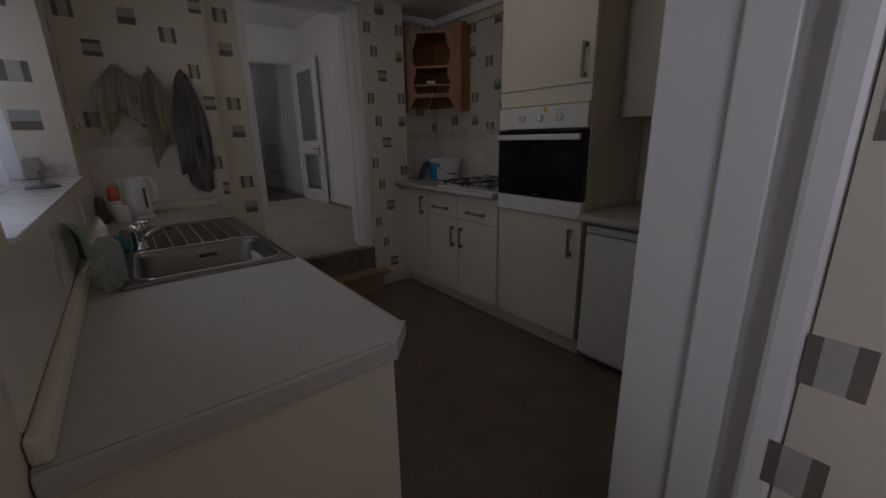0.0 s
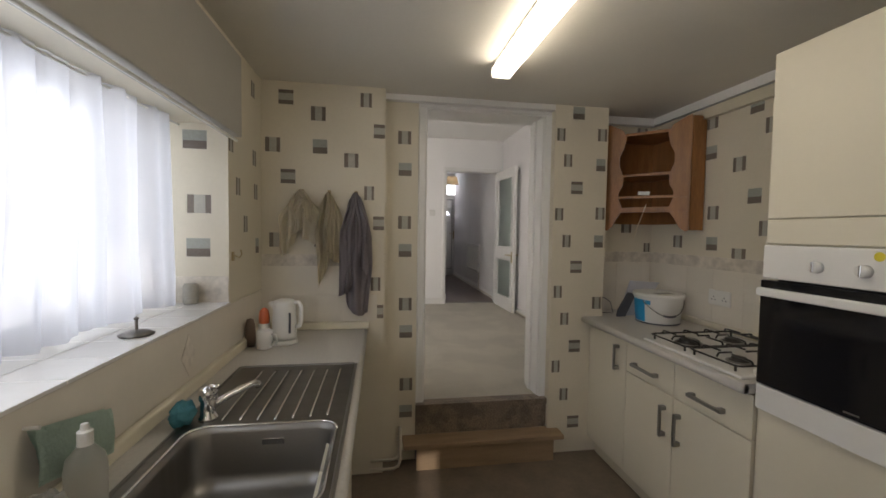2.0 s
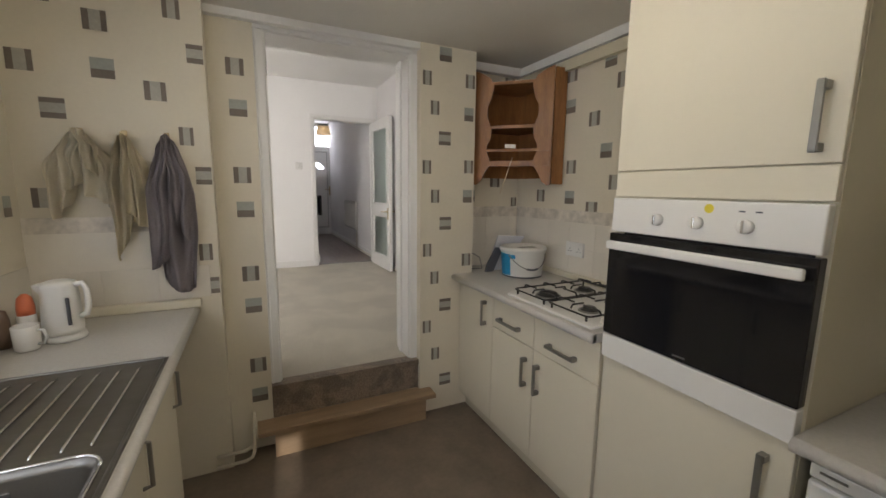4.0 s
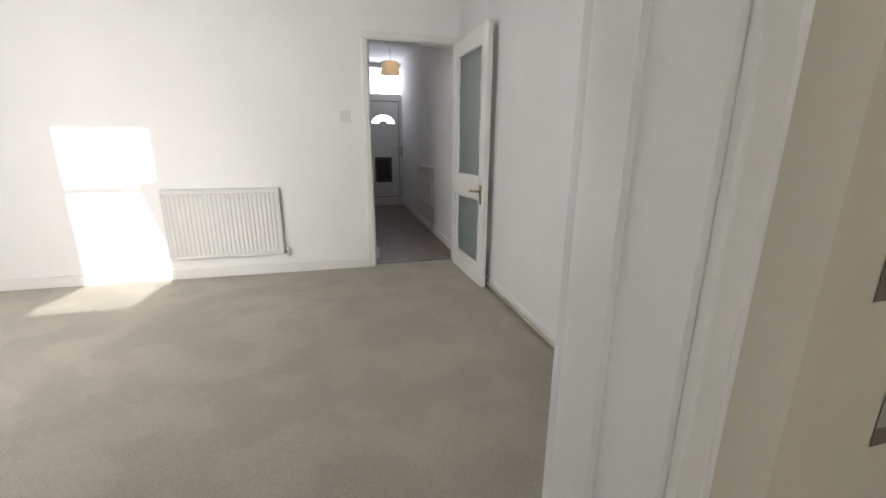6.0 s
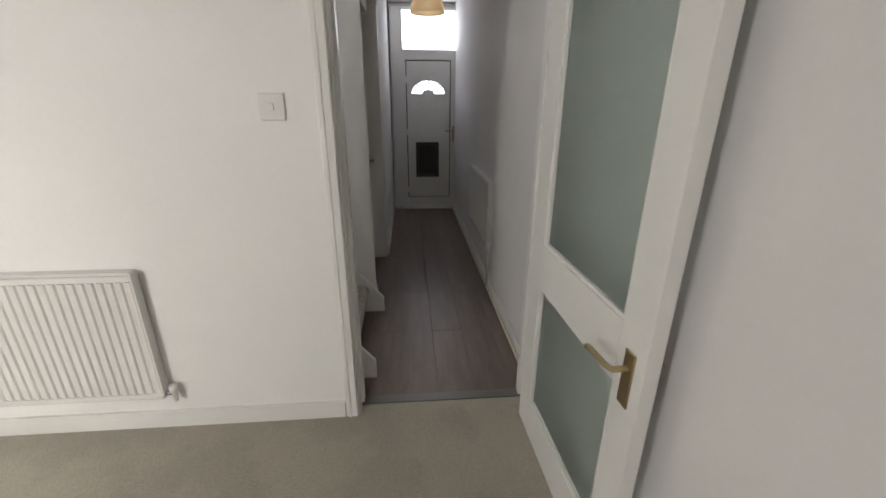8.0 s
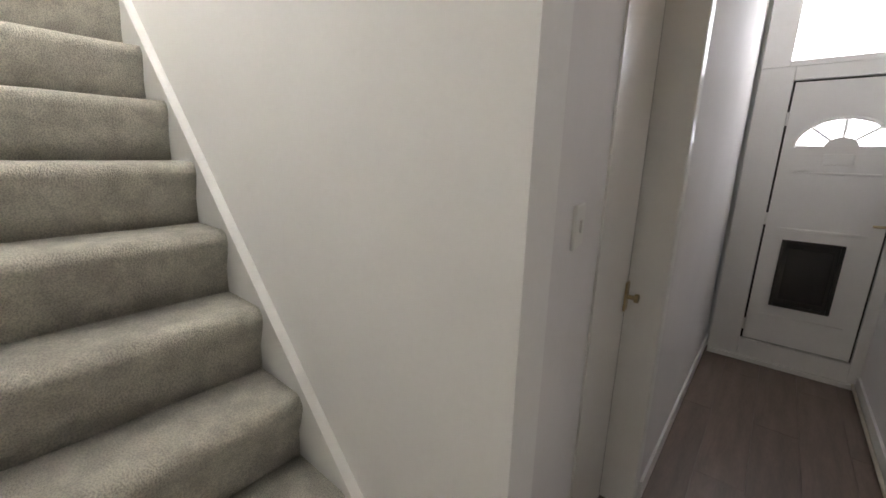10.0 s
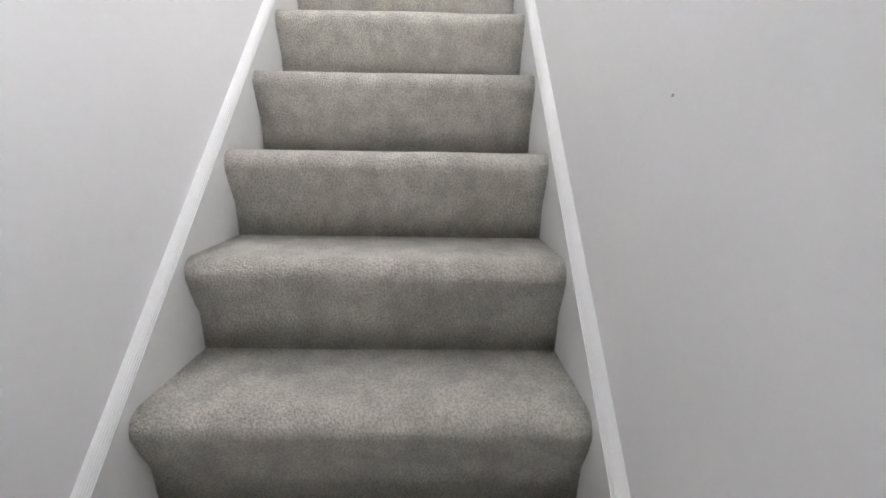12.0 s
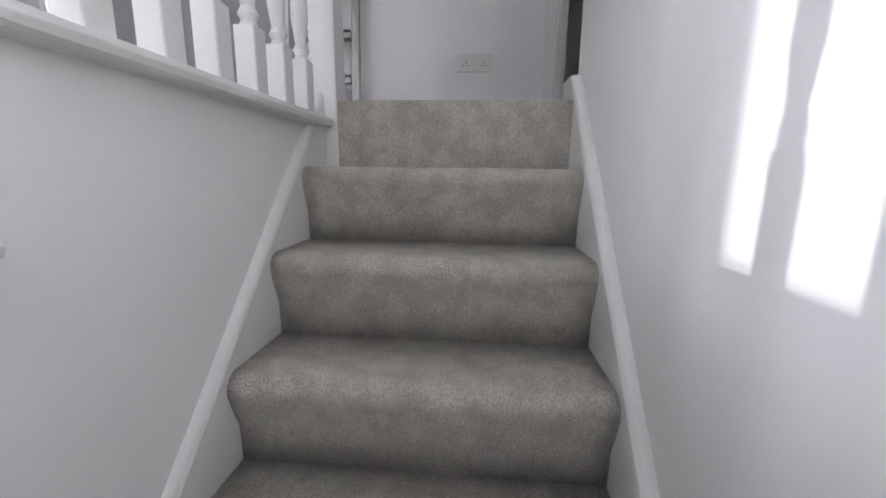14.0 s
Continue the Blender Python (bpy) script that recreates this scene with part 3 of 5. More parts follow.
for a in ((-0.395, WY0, WZ0 - 0.012, -0.345, WY1, WZ0 + 0.05), (-0.395, WY0, WZ1 - 0.05, -0.345, WY1, WZ1), (-0.395, WY0, WZ0 + 0.05, -0.345, WY0 + 0.05, WZ1 - 0.05),
          (-0.395, WY1 - 0.05, WZ0 + 0.05, -0.345, WY1, WZ1 - 0.05), (-0.395, 1.52, WZ0 + 0.05, -0.345, 1.57, WZ1 - 0.05)):
    part("window_frame", B(*a, bevel=0.004), PLASTIC, wd)
for a, b in ((WY0 + 0.05, 1.52), (1.57, WY1 - 0.05)):
    pn = part("pane", B(-0.374, a, WZ0 + 0.05, -0.368, b, WZ1 - 0.05), CLEAR, wd)
    pn.visible_shadow = False
sill_tile = tile_mesh("sill_tile", 0.149, 0.149, 0.010, SILL_TILE)
sb = structure("window_sill", [(-0.345, WY0, WZ0 - 0.013, KW + 0.006, WY1, WZ0 - 0.009)], TILE_BORDER, "grouted bed of the tiled window sill", "window sill")
spots = []
for i in range(2):
    for j in range(10):
        spots.append((-0.342 + 0.0765 + 0.1515 * i - 0.0, WY0 + 0.076 + 0.1515 * j, WZ0 - 0.010))
for x, y, z in spots:
    o = new("tile", sill_tile)
    o.matrix_basis = pose(x - 0.02, y, z, -90, 0, 0)
    o.parent = sb
net = thing("net_curtain", -0.25, 1.53, WZ0, "white sheer net curtain gathered across the kitchen window", "curtain")
def net_at(u, v):
    y = WY0 + 0.01 + (WY1 - WY0 - 0.065) * u
    ph = u * 33 + 1.3 * math.sin(u * 11) + 0.5 * noise.noise((u * 5, v * 1.3, 7.0))
    fold = 0.085 * (abs(math.sin(ph)) ** 0.38 - 0.75) + 0.014 * math.sin(u * 97 + 2 + 0.8 * v)
    fold += 0.012 * noise.noise((u * 9, v * 1.5, 2.0))
    return (-0.262 + fold * (0.55 + 0.45 * (1 - v)), y + 0.006 * noise.noise((u * 12, v * 3, 5)), WZ0 + 0.012 + (WZ1 - WZ0 + 0.03) * v + 0.006 * math.sin(u * 31) * (1 - v))
part("net_cloth", sheet(bmesh.new(), net_at, 520, 10), NET, net, smooth=True)
part("curtain_wire", cyl(bmesh.new(), (-0.262, WY0, WZ1 - 0.012), (-0.262, WY1, WZ1 - 0.012), 0.004, n=8), PLASTIC, net)
pel = thing("pelmet", -0.05, 1.5, 1.83, "plain grey pelmet board above the kitchen window", "pelmet")
part("board", B(KW - 0.004, 0.5, 1.815, -0.012, 2.30, 2.15, bevel=0.004), PELMET, pel)
part("rail", cyl(bmesh.new(), (-0.03, 0.5, 1.80), (-0.03, 2.29, 1.80), 0.006, n=8), PLASTIC, pel)
hk = thing("curtain_hook", KW, 2.36, 1.30, "small dark metal tieback hook on the wall", "hook")
part("hook_plate", B(KW, 2.335, 1.285, KW + 0.008, 2.355, 1.325, bevel=0.002), BRASS, hk)
part("hook_arm", tube_along(bmesh.new(), [(KW + 0.006, 2.345, 1.31), (KW + 0.03, 2.345, 1.30), (KW + 0.04, 2.345, 1.315), (KW + 0.035, 2.345, 1.335)], 0.003), BRASS, hk)
bolt = thing("sill_ornament", -0.13, 1.75, WZ0, "round metal plug with upright stem on the sill", "sink plug")
part("disc", lathe(bmesh.new(), [(0.001, 0.0), (0.042, 0.0), (0.045, 0.004), (0.030, 0.012), (0.012, 0.016), (0.001, 0.017)], (-0.13, 1.75, WZ0 + 0.0005), 28), STEEL, bolt, smooth=True)
part("stem", lathe(bmesh.new(), [(0.004, 0.016), (0.004, 0.045), (0.008, 0.05), (0.001, 0.056)], (-0.13, 1.75, WZ0), 12), STEEL, bolt)
jar = thing("sill_jar", -0.24, 2.24, WZ0, "small grey jar at the corner of the sill", "jar")
part("jar_body", lathe(bmesh.new(), [(0.026, 0.001), (0.029, 0.01), (0.028, 0.075), (0.022, 0.085), (0.001, 0.086)], (-0.205, 2.262, WZ0), 20), MOTIF_PALE, jar, smooth=True)

# ---------------- left run: cabinet, worktop, sink ----------------
LT = 0.866
SX0, SX1, SY0, SY1 = 0.018, 0.484, 1.225, 2.155   # sink
BX0, BX1, BY0, BY1 = 0.064, 0.450, 1.278, 1.640     # bowl
cab = thing("sink_cabinet", 0.2, 1.6, 0, "ivory base cabinet under the sink worktop", "cabinet")
part("body", B(KW + 0.004, 0.58, 0.12, 0.425, 2.40, 0.66), UNIT_SIDE, cab)
part("plinth", B(KW + 0.004, 0.60, 0.0, 0.39, 2.40, 0.12), UNIT_SIDE, cab)
part("end_panel", B(KW + 0.004, 0.56, 0.0, 0.452, 0.58, LT - 0.040, bevel=0.002), UNIT, cab)
for a, b in ((0.585, 1.03), (1.035, 1.48), (1.485, 1.94), (1.945, 2.395)):
    d = part("door", B(0.427, a, 0.125, 0.447, b, LT - 0.045, bevel=0.003), UNIT, cab)
    part("handle", tube_along(bmesh.new(), [(0.447, b - 0.05, 0.60), (0.470, b - 0.05, 0.605), (0.470, b - 0.05, 0.735), (0.447, b - 0.05, 0.74)], 0.006), HANDLE, d, "satin grey bar handle")
wt = thing("sink_worktop", 0.23, 1.65, LT, "pale speckled laminate worktop with a sink cut-out", "worktop")
bm = bmesh.new()
prism(bm, [(KW + 0.003, 0.535), (0.430, 0.535), (0.490, 0.600), (0.490, BY0 - 0.02), (KW + 0.003, BY0 - 0.02)], LT - 0.038, LT, "z")
for a in ((KW + 0.003, BY1 + 0.02, 0.49, 2.782), (KW + 0.003, BY0 - 0.02, BX0 - 0.02, BY1 + 0.02), (BX1 + 0.02, BY0 - 0.02, 0.49, BY1 + 0.02)):
    box(bm, a[0], a[1], LT - 0.038, a[2], a[3], LT)
part("slab", bm, WORKTOP, wt)
part("front_edge", cyl(bmesh.new(), (0.489, 0.602, LT - 0.019), (0.489, 2.78, LT - 0.019), 0.0188, n=16), WORKTOP, wt, smooth=True)
part("end_edge", B(KW + 0.003, 0.523, LT - 0.038, 0.428, 0.535, LT - 0.001, bevel=0.003), WORKTOP, wt, "chipped pale edging strip")
part("corner_edge", prism(bmesh.new(), [(0.428, 0.5235), (0.440, 0.5245), (0.506, 0.596), (0.490, 0.6005), (0.430, 0.5355)], LT - 0.038, LT - 0.0005, "z"), WORKTOP, wt, "clipped worktop corner")
part("upstand", B(KW + 0.001, 0.54, LT, KW + 0.026, 2.74, LT + 0.042, bevel=0.008), UNIT, wt)
part("upstand", B(KW + 0.026, 2.755, LT, 0.52, 2.782, LT + 0.042, bevel=0.008), UNIT, wt)

sk = thing("kitchen_sink", 0.26, 1.7, LT, "brushed steel sink with a ribbed drainer", "sink")
bm = bmesh.new()
rim = 0.006
for a in ((SX0, SY0, SX1, BY0), (SX0, BY1, SX1, SY1), (SX0, BY0, BX0, BY1), (BX1, BY0, SX1, BY1)):
    box(bm, a[0], a[1], LT + 0.001, a[2], a[3], LT + rim)
part("rim_plate", bm, STEEL, sk)
bm = bmesh.new()
def rounded(x0, x1, y0, y1, r, n=7):
    pts = []
    for cx, cy, s in ((x1 - r, y1 - r, 0), (x0 + r, y1 - r, 90), (x0 + r, y0 + r, 180), (x1 - r, y0 + r, 270)):
        for i in range(n):
            a = radians(s + 90 * i / (n - 1))
            pts.append((cx + r * math.cos(a), cy + r * math.sin(a)))
    return pts
rings = []
for ins, z in ((-0.006, LT + rim + 0.001), (0.0, LT + rim), (0.006, LT - 0.01), (0.012, LT - 0.12), (0.022, LT - 0.145), (0.045, LT - 0.158), (0.10, LT - 0.162)):
    rings.append([bm.verts.new((x, y, z)) for x, y in rounded(BX0 + ins, BX1 - ins, BY0 + ins, BY1 - ins, 0.05 if ins < 0.03 else 0.03)])
for lo, hi in zip(rings, rings[1:]):
    for i in range(len(lo)):
        bm.faces.new((lo[i], lo[(i + 1) % len(lo)], hi[(i + 1) % len(lo)], hi[i]))
bm.faces.new(rings[-1])
part("bowl", bm, STEEL, sk, smooth=True)
for cx, cy, sx, sy in ((BX0, BY0, 1, 1), (BX1, BY0, -1, 1), (BX0, BY1, 1, -1), (BX1, BY1, -1, -1)):
    arc = [(cx - 0.001 * sx, cy - 0.001 * sy)] + [(cx + sx * (0.05 - 0.05 * math.cos(radians(a))), cy + sy * (0.05 - 0.05 * math.sin(radians(a)))) for a in range(0, 91, 15)]
    part("corner_plate", prism(bmesh.new(), arc, LT + 0.001, LT + rim - 0.0008, "z"), STEEL, sk)
part("waste", lathe(bmesh.new(), [(0.044, 0.0), (0.044, 0.004), (0.034, 0.004), (0.030, -0.002), (0.001, -0.002)], (0.30, 1.46, LT - 0.161), 28), CHROME, sk, smooth=True)
part("overflow", B(0.25, BY1 - 0.0125, LT - 0.045, 0.31, BY1 - 0.009, LT - 0.028, bevel=0.001), CHROME, sk)
rimline = rounded(SX0 + 0.006, SX1 - 0.006, SY0 + 0.006, SY1 - 0.006, 0.015, 4)
part("raised_rim", tube_along(bmesh.new(), [(x, y, LT + rim) for x, y in rimline + rimline[:1]], 0.005, 8), STEEL, sk, smooth=True)
bowl_rim = rounded(BX0 - 0.008, BX1 + 0.008, BY0 - 0.008, BY1 + 0.008, 0.055)
part("bowl_rim", tube_along(bmesh.new(), [(x, y, LT + rim) for x, y in bowl_rim + bowl_rim[:1]], 0.004, 8), CHROME, sk, smooth=True)
# Ribs get brighter chrome, so window glints on the steel sit in the material.
for i in range(7):
    x = 0.128 + 0.049 * i
    rib = [(x, 1.668 + 0.010 * abs(i - 3) / 3, LT + rim), (x, 1.685, LT + rim + 0.004), (x, 1.75, LT + rim + 0.005), (x, 2.06, LT + rim + 0.004), (x, 2.10, LT + rim - 0.002)]
    part("drainer_rib", tube_along(bmesh.new(), rib, 0.0036, 8), CHROME, sk, smooth=True)
tap = thing("mixer_tap", 0.083, 1.70, LT, "chrome single lever mixer tap with a swung spout", "tap")
TPX, TPY = 0.083, 1.700
part("body", lathe(bmesh.new(), [(0.027, 0.0), (0.027, 0.008), (0.022, 0.012), (0.021, 0.055), (0.025, 0.060), (0.026, 0.085), (0.018, 0.096), (0.001, 0.098)], (TPX, TPY, LT + rim), 24), CHROME, tap, smooth=True)
part("spout", tube_along(bmesh.new(), [(TPX + 0.01, TPY + 0.01, LT + 0.042), (0.115, 1.745, LT + 0.050), (0.145, 1.785, LT + 0.058), (0.172, 1.820, LT + 0.062), (0.181, 1.832, LT + 0.056), (0.183, 1.835, LT + 0.044)], 0.0105, 12), CHROME, tap, smooth=True)
part("lever", tube_along(bmesh.new(), [(TPX, TPY, LT + 0.098), (TPX + 0.014, TPY - 0.010, LT + 0.106), (TPX + 0.036, TPY - 0.022, LT + 0.108)], 0.007, 10), CHROME, tap, smooth=True)


def crumple(name, material, centre, size, seed, label, category):
    ob = thing(name, *centre, label, category)
    bm = bmesh.new()
    bmesh.ops.create_icosphere(bm, subdivisions=4, radius=1.0)
    for v in bm.verts:
        n = noise.noise(v.co * 2.2 + Vector((seed, 0, 0))) * 0.35 + noise.noise(v.co * 5 + Vector((0, seed, 0))) * 0.14
        c = v.co * (1 + n)
        v.co = Vector(centre) + Vector((c.x * size[0], c.y * size[1], max(0, (c.z + 0.8)) * size[2] * 0.6))
    part("cloth", bm, material, ob, smooth=True)
    return ob


crumple("dish_cloth", TEAL, (0.022, 1.675, LT + 0.006), (0.032, 0.040, 0.058), 3.3, "crumpled teal dish cloth beside the tap", "cloth")

sp = thing("hanging_sponge_cloth", -0.06, 1.3, 1.04, "folded mint sponge cloths hung on the tiled wall", "cloth")
def flap(off, tilt):
    def f(u, v):
        return (KW + 0.012 + off + 0.012 * math.sin(v * 2.2) + 0.003 * noise.noise((u * 4, v * 4, off * 99)), 1.285 + 0.205 * u + 0.012 * v * tilt, 1.055 - 0.10 * v - 0.05 * u)
    return f
for off, tl in ((0.0, 1.0), (0.014, -1.0)):
    bm = sheet(bmesh.new(), flap(off, tl), 14, 10)
    g = bmesh.ops.solidify(bm, geom=bm.faces[:], thickness=0.004)
    part("cloth_fold", bm, MINT, sp, smooth=True)
part("rail", cyl(bmesh.new(), (KW, 1.29, 1.058), (KW + 0.03, 1.29, 1.058), 0.004, n=8), PLASTIC, sp)
soap = thing("soap_bottle", 0.0, 1.30, LT, "clear plastic washing-up bottle, nearly empty", "bottle")
part("bottle", lathe(bmesh.new(), [(0.028, 0.001), (0.033, 0.006), (0.034, 0.09), (0.030, 0.115), (0.014, 0.135), (0.011, 0.14)], (0.010, 1.325, LT), 24), SOAP, soap, smooth=True)
part("cap", lathe(bmesh.new(), [(0.013, 0.138), (0.013, 0.165), (0.008, 0.168), (0.006, 0.18), (0.001, 0.181)], (0.010, 1.325, LT), 16), PLASTIC, soap)
bag = thing("plastic_wrap", 0.0, 1.21, LT, "crumpled clear plastic packet by the upstand", "packet")
crumple_bm = bmesh.new()
bmesh.ops.create_icosphere(crumple_bm, subdivisions=4, radius=1.0)
for v in crumple_bm.verts:
    k = 1 + 0.45 * noise.noise(v.co * 3) + 0.2 * noise.noise(v.co * 8)
    v.co = Vector((0.000 + 0.030 * k * v.co.x, 1.245 + 0.035 * k * v.co.y, LT + 0.048 + 0.045 * k * v.co.z))
part("wrap", crumple_bm, SOAP, bag)

# kettle, cup, bottle
kt = thing("kettle", 0.16, 2.58, LT, "white plastic jug kettle on the worktop", "kettle")
kx, ky = 0.112, 2.51
part("body", lathe(bmesh.new(), [(0.056, 0.012), (0.058, 0.03), (0.055, 0.12), (0.051, 0.185), (0.047, 0.20), (0.03, 0.206), (0.001, 0.207)], (kx, ky, LT + 0.012), 32), PLASTIC, kt, smooth=True)
part("base", lathe(bmesh.new(), [(0.062, 0.0005), (0.064, 0.006), (0.060, 0.02), (0.02, 0.022)], (kx, ky, LT), 32), PLASTIC, kt, smooth=True)
part("handle", tube_along(bmesh.new(), [(kx + 0.040, ky - 0.01, LT + 0.20), (kx + 0.070, ky - 0.015, LT + 0.205), (kx + 0.083, ky - 0.02, LT + 0.18), (kx + 0.083, ky - 0.02, LT + 0.12), (kx + 0.075, ky - 0.018, LT + 0.09), (kx + 0.050, ky - 0.01, LT + 0.08)], 0.010, 12), PLASTIC, kt, smooth=True)
part("spout", prism(bmesh.new(), [(kx - 0.070, LT + 0.205), (kx - 0.045, LT + 0.16), (kx - 0.040, LT + 0.205)], ky - 0.015, ky + 0.03, "y"), PLASTIC, kt)
part("water_gauge", B(kx + 0.030, ky - 0.054, LT + 0.06, kx + 0.040, ky - 0.044, LT + 0.16, bevel=0.002), GREYPL, kt, "dark water gauge strip")
mg = thing("mug", 0.07, 2.46, LT, "plain white mug beside the kettle", "mug")
part("cup", lathe(bmesh.new(), [(0.030, 0.001), (0.034, 0.006), (0.036, 0.085), (0.033, 0.086), (0.031, 0.012), (0.001, 0.010)], (0.042, 2.425, LT), 28), ENAMEL, mg, smooth=True)
part("handle", tube_along(bmesh.new(), [(0.075, 2.415, LT + 0.07), (0.095, 2.407, LT + 0.068), (0.101, 2.405, LT + 0.045), (0.093, 2.408, LT + 0.022), (0.074, 2.415, LT + 0.02)], 0.005, 8), ENAMEL, mg, smooth=True)
ob_ = thing("orange_bottle", 0.04, 2.5, LT, "white bottle with an orange cap behind the mug", "bottle")
part("bottle", lathe(bmesh.new(), [(0.024, 0.001), (0.026, 0.01), (0.026, 0.10), (0.018, 0.12)], (0.020, 2.50, LT), 20), PLASTIC, ob_, smooth=True)
part("cap", lathe(bmesh.new(), [(0.024, 0.10), (0.025, 0.13), (0.02, 0.165), (0.008, 0.178), (0.001, 0.18)], (0.020, 2.50, LT), 20), ORANGE, ob_, smooth=True)
dk = thing("pepper_pot", 0.0, 2.5, LT, "small dark brown pot against the wall", "pot")
part("pot", lathe(bmesh.new(), [(0.022, 0.001), (0.025, 0.02), (0.022, 0.10), (0.015, 0.13), (0.001, 0.135)], (-0.035, 2.47, LT), 20), mat("brown_pot", (0.16, 0.11, 0.08), 0.4), dk, smooth=True)

# ---------------- towels on hooks ----------------
def towel(name, cx, top, material, label, layers):
    """Cloth hung from a hook in overlapping drapes.

    Each layer: shift, width, drop, distance out, lean, seed, pinch, share of width at the foot, slant of the hem."""
    ob = thing(name, cx, 2.75, top, label, "towel")
    for dx, wide, drop, out, lean, seed, pinch, foot, slant in layers:
        def f(u, v):
            s = u - 0.5
            k = min(1.0, v / 0.38)
            share = pinch + (1 - pinch) * k ** 0.8 if v < 0.38 else 1 + (foot - 1) * ((v - 0.38) / 0.62) ** 1.5
            ph = u * 9.5 + seed + 1.4 * noise.noise((u * 2.2, v * 1.6, seed))
            swell = 0.021 * (0.5 + 0.5 * v) * math.sin(ph) + 0.009 * math.sin(2.3 * ph + 2 * v)
            crumple = 0.013 * noise.noise((u * 3.4 + seed, v * 3.2, seed)) + 0.006 * noise.noise((u * 9, v * 7 + seed, 2))
            x = cx + dx * k + s * wide * share + lean * v + 0.014 * noise.noise((u * 2, v * 3 + seed, 4)) * k
            y = 2.758 - out * (0.5 + 0.5 * k) - 0.030 * (1 - 4 * s * s) * (0.6 + 0.4 * k) - swell - crumple
            hem = 1 - slant * s - 0.05 * (2 * abs(s)) ** 3
            z = top - drop * v * hem - 0.045 * (2 * abs(s)) ** 1.6 * (1 - k) + 0.008 * noise.noise((u * 5, v * 2, seed + 1))
            return (x, min(y, 2.768), z)
        bm = sheet(bmesh.new(), f, 44, 36)
        bmesh.ops.solidify(bm, geom=bm.faces[:], thickness=0.007)
        part("drape", bm, material, ob, smooth=True)
    return ob


towel("hanging_tea_towel", 0.145, 1.645, TOWEL_CREAM, "bunched cream striped tea towel on a hook",
      [(-0.050, 0.105, 0.34, 0.004, -0.022, 0.4, 0.85, 0.70, 0.22), (0.036, 0.120, 0.28, 0.010, 0.012, 4.4, 0.70, 0.85, -0.25), (-0.008, 0.105, 0.23, 0.032, -0.004, 7.9, 0.75, 0.80, 0.22), (0.034, 0.060, 0.17, 0.050, 0.010, 11.2, 0.80, 0.80, -0.30)])
towel("hanging_hand_towel", 0.290, 1.635, TOWEL_OLIVE, "olive cotton hand towel hung by one corner",
      [(0.014, 0.130, 0.37, 0.004, 0.010, 2.2, 0.50, 0.85, -0.22), (-0.014, 0.100, 0.46, 0.014, -0.004, 6.1, 0.52, 0.62, 0.40), (0.006, 0.060, 0.33, 0.034, 0.004, 9.7, 0.40, 0.80, -0.20)])
towel("hanging_grey_towel", 0.437, 1.640, TOWEL_GREY, "long dark grey towel hung on the wallpapered wall",
      [(0.010, 0.165, 0.68, 0.004, 0.002, 3.6, 0.42, 0.74, -0.06), (-0.026, 0.110, 0.55, 0.016, -0.010, 8.3, 0.46, 0.92, 0.20), (0.030, 0.070, 0.42, 0.030, 0.008, 12.6, 0.36, 0.80, -0.25)])
for x in (0.145, 0.29, 0.437):
    h = thing("coat_hook", x, 2.78, 1.62, "small brass hook on the wall", "hook", "hooks on the wall")
    part("hook_plate", B(x - 0.01, 2.774, 1.60, x + 0.01, 2.784, 1.65, bevel=0.002), BRASS, h)
    part("hook_arm", tube_along(bmesh.new(), [(x, 2.775, 1.615), (x, 2.745, 1.61), (x, 2.735, 1.625), (x, 2.737, 1.64)], 0.004, 8), BRASS, h)

# ---------------- right run ----------------
RT = 0.893
def bar_handle(parent, x, y0, z0, y1, z1):
    a, b = Vector((x, y0, z0)), Vector((x, y1, z1))
    d = (b - a).normalized()
    bm = bmesh.new()
    off = Vector((-0.028, 0, 0))
    up = Vector((0, abs(d.z), abs(d.y)))
    box(bm, -0.5, -0.5, -0.5, 0.5, 0.5, 0.5, bevel=0.08)
    mid = (a + b) / 2 + off
    L = (b - a).length
    sx = Matrix.Diagonal((0.009, 0.015 if abs(d.z) > 0.5 else L, L if abs(d.z) > 0.5 else 0.015, 1))
    bmesh.ops.transform(bm, matrix=Matrix.Translation(mid) @ sx, verts=bm.verts[:])
    for p in (a + d * 0.012, b - d * 0.012):
        box(bm, p.x - 0.028, p.y - 0.010, p.z - 0.010, p.x, p.y + 0.010, p.z + 0.010, bevel=0.002)
    return part("handle", bm, HANDLE, parent, "satin grey bar handle")


bc = thing("base_cabinet", 2.2, 2.3, 0, "ivory base unit with two drawers over two doors", "cabinet", "kitchen base units")
part("body", B(1.95, 1.702, 0.10, 2.495, 2.46, RT - 0.042), UNIT_SIDE, bc)
part("plinth", B(1.985, 1.702, 0.0, 2.495, 2.845, 0.098), UNIT_SIDE, bc)
for a, b, ha, hb, hy in ((1.704, 2.096, 1.815, 1.99, 2.055), (2.100, 2.458, 2.20, 2.385, 2.15)):
    d = part("drawer_front", B(1.930, a, 0.675, 1.949, b, RT - 0.045, bevel=0.003), UNIT, bc)
    bar_handle(d, 1.930, ha, 0.735, hb, 0.735)
    d = part("door", B(1.930, a, 0.105, 1.949, b, 0.671, bevel=0.003), UNIT, bc)
    bar_handle(d, 1.930, hy, 0.465, hy, 0.615)
cc = thing("corner_cabinet", 2.2, 2.7, 0, "narrow ivory corner base unit with one door", "cabinet", "kitchen base units")
part("body", B(1.95, 2.462, 0.10, 2.495, 2.850, RT - 0.042), UNIT_SIDE, cc)
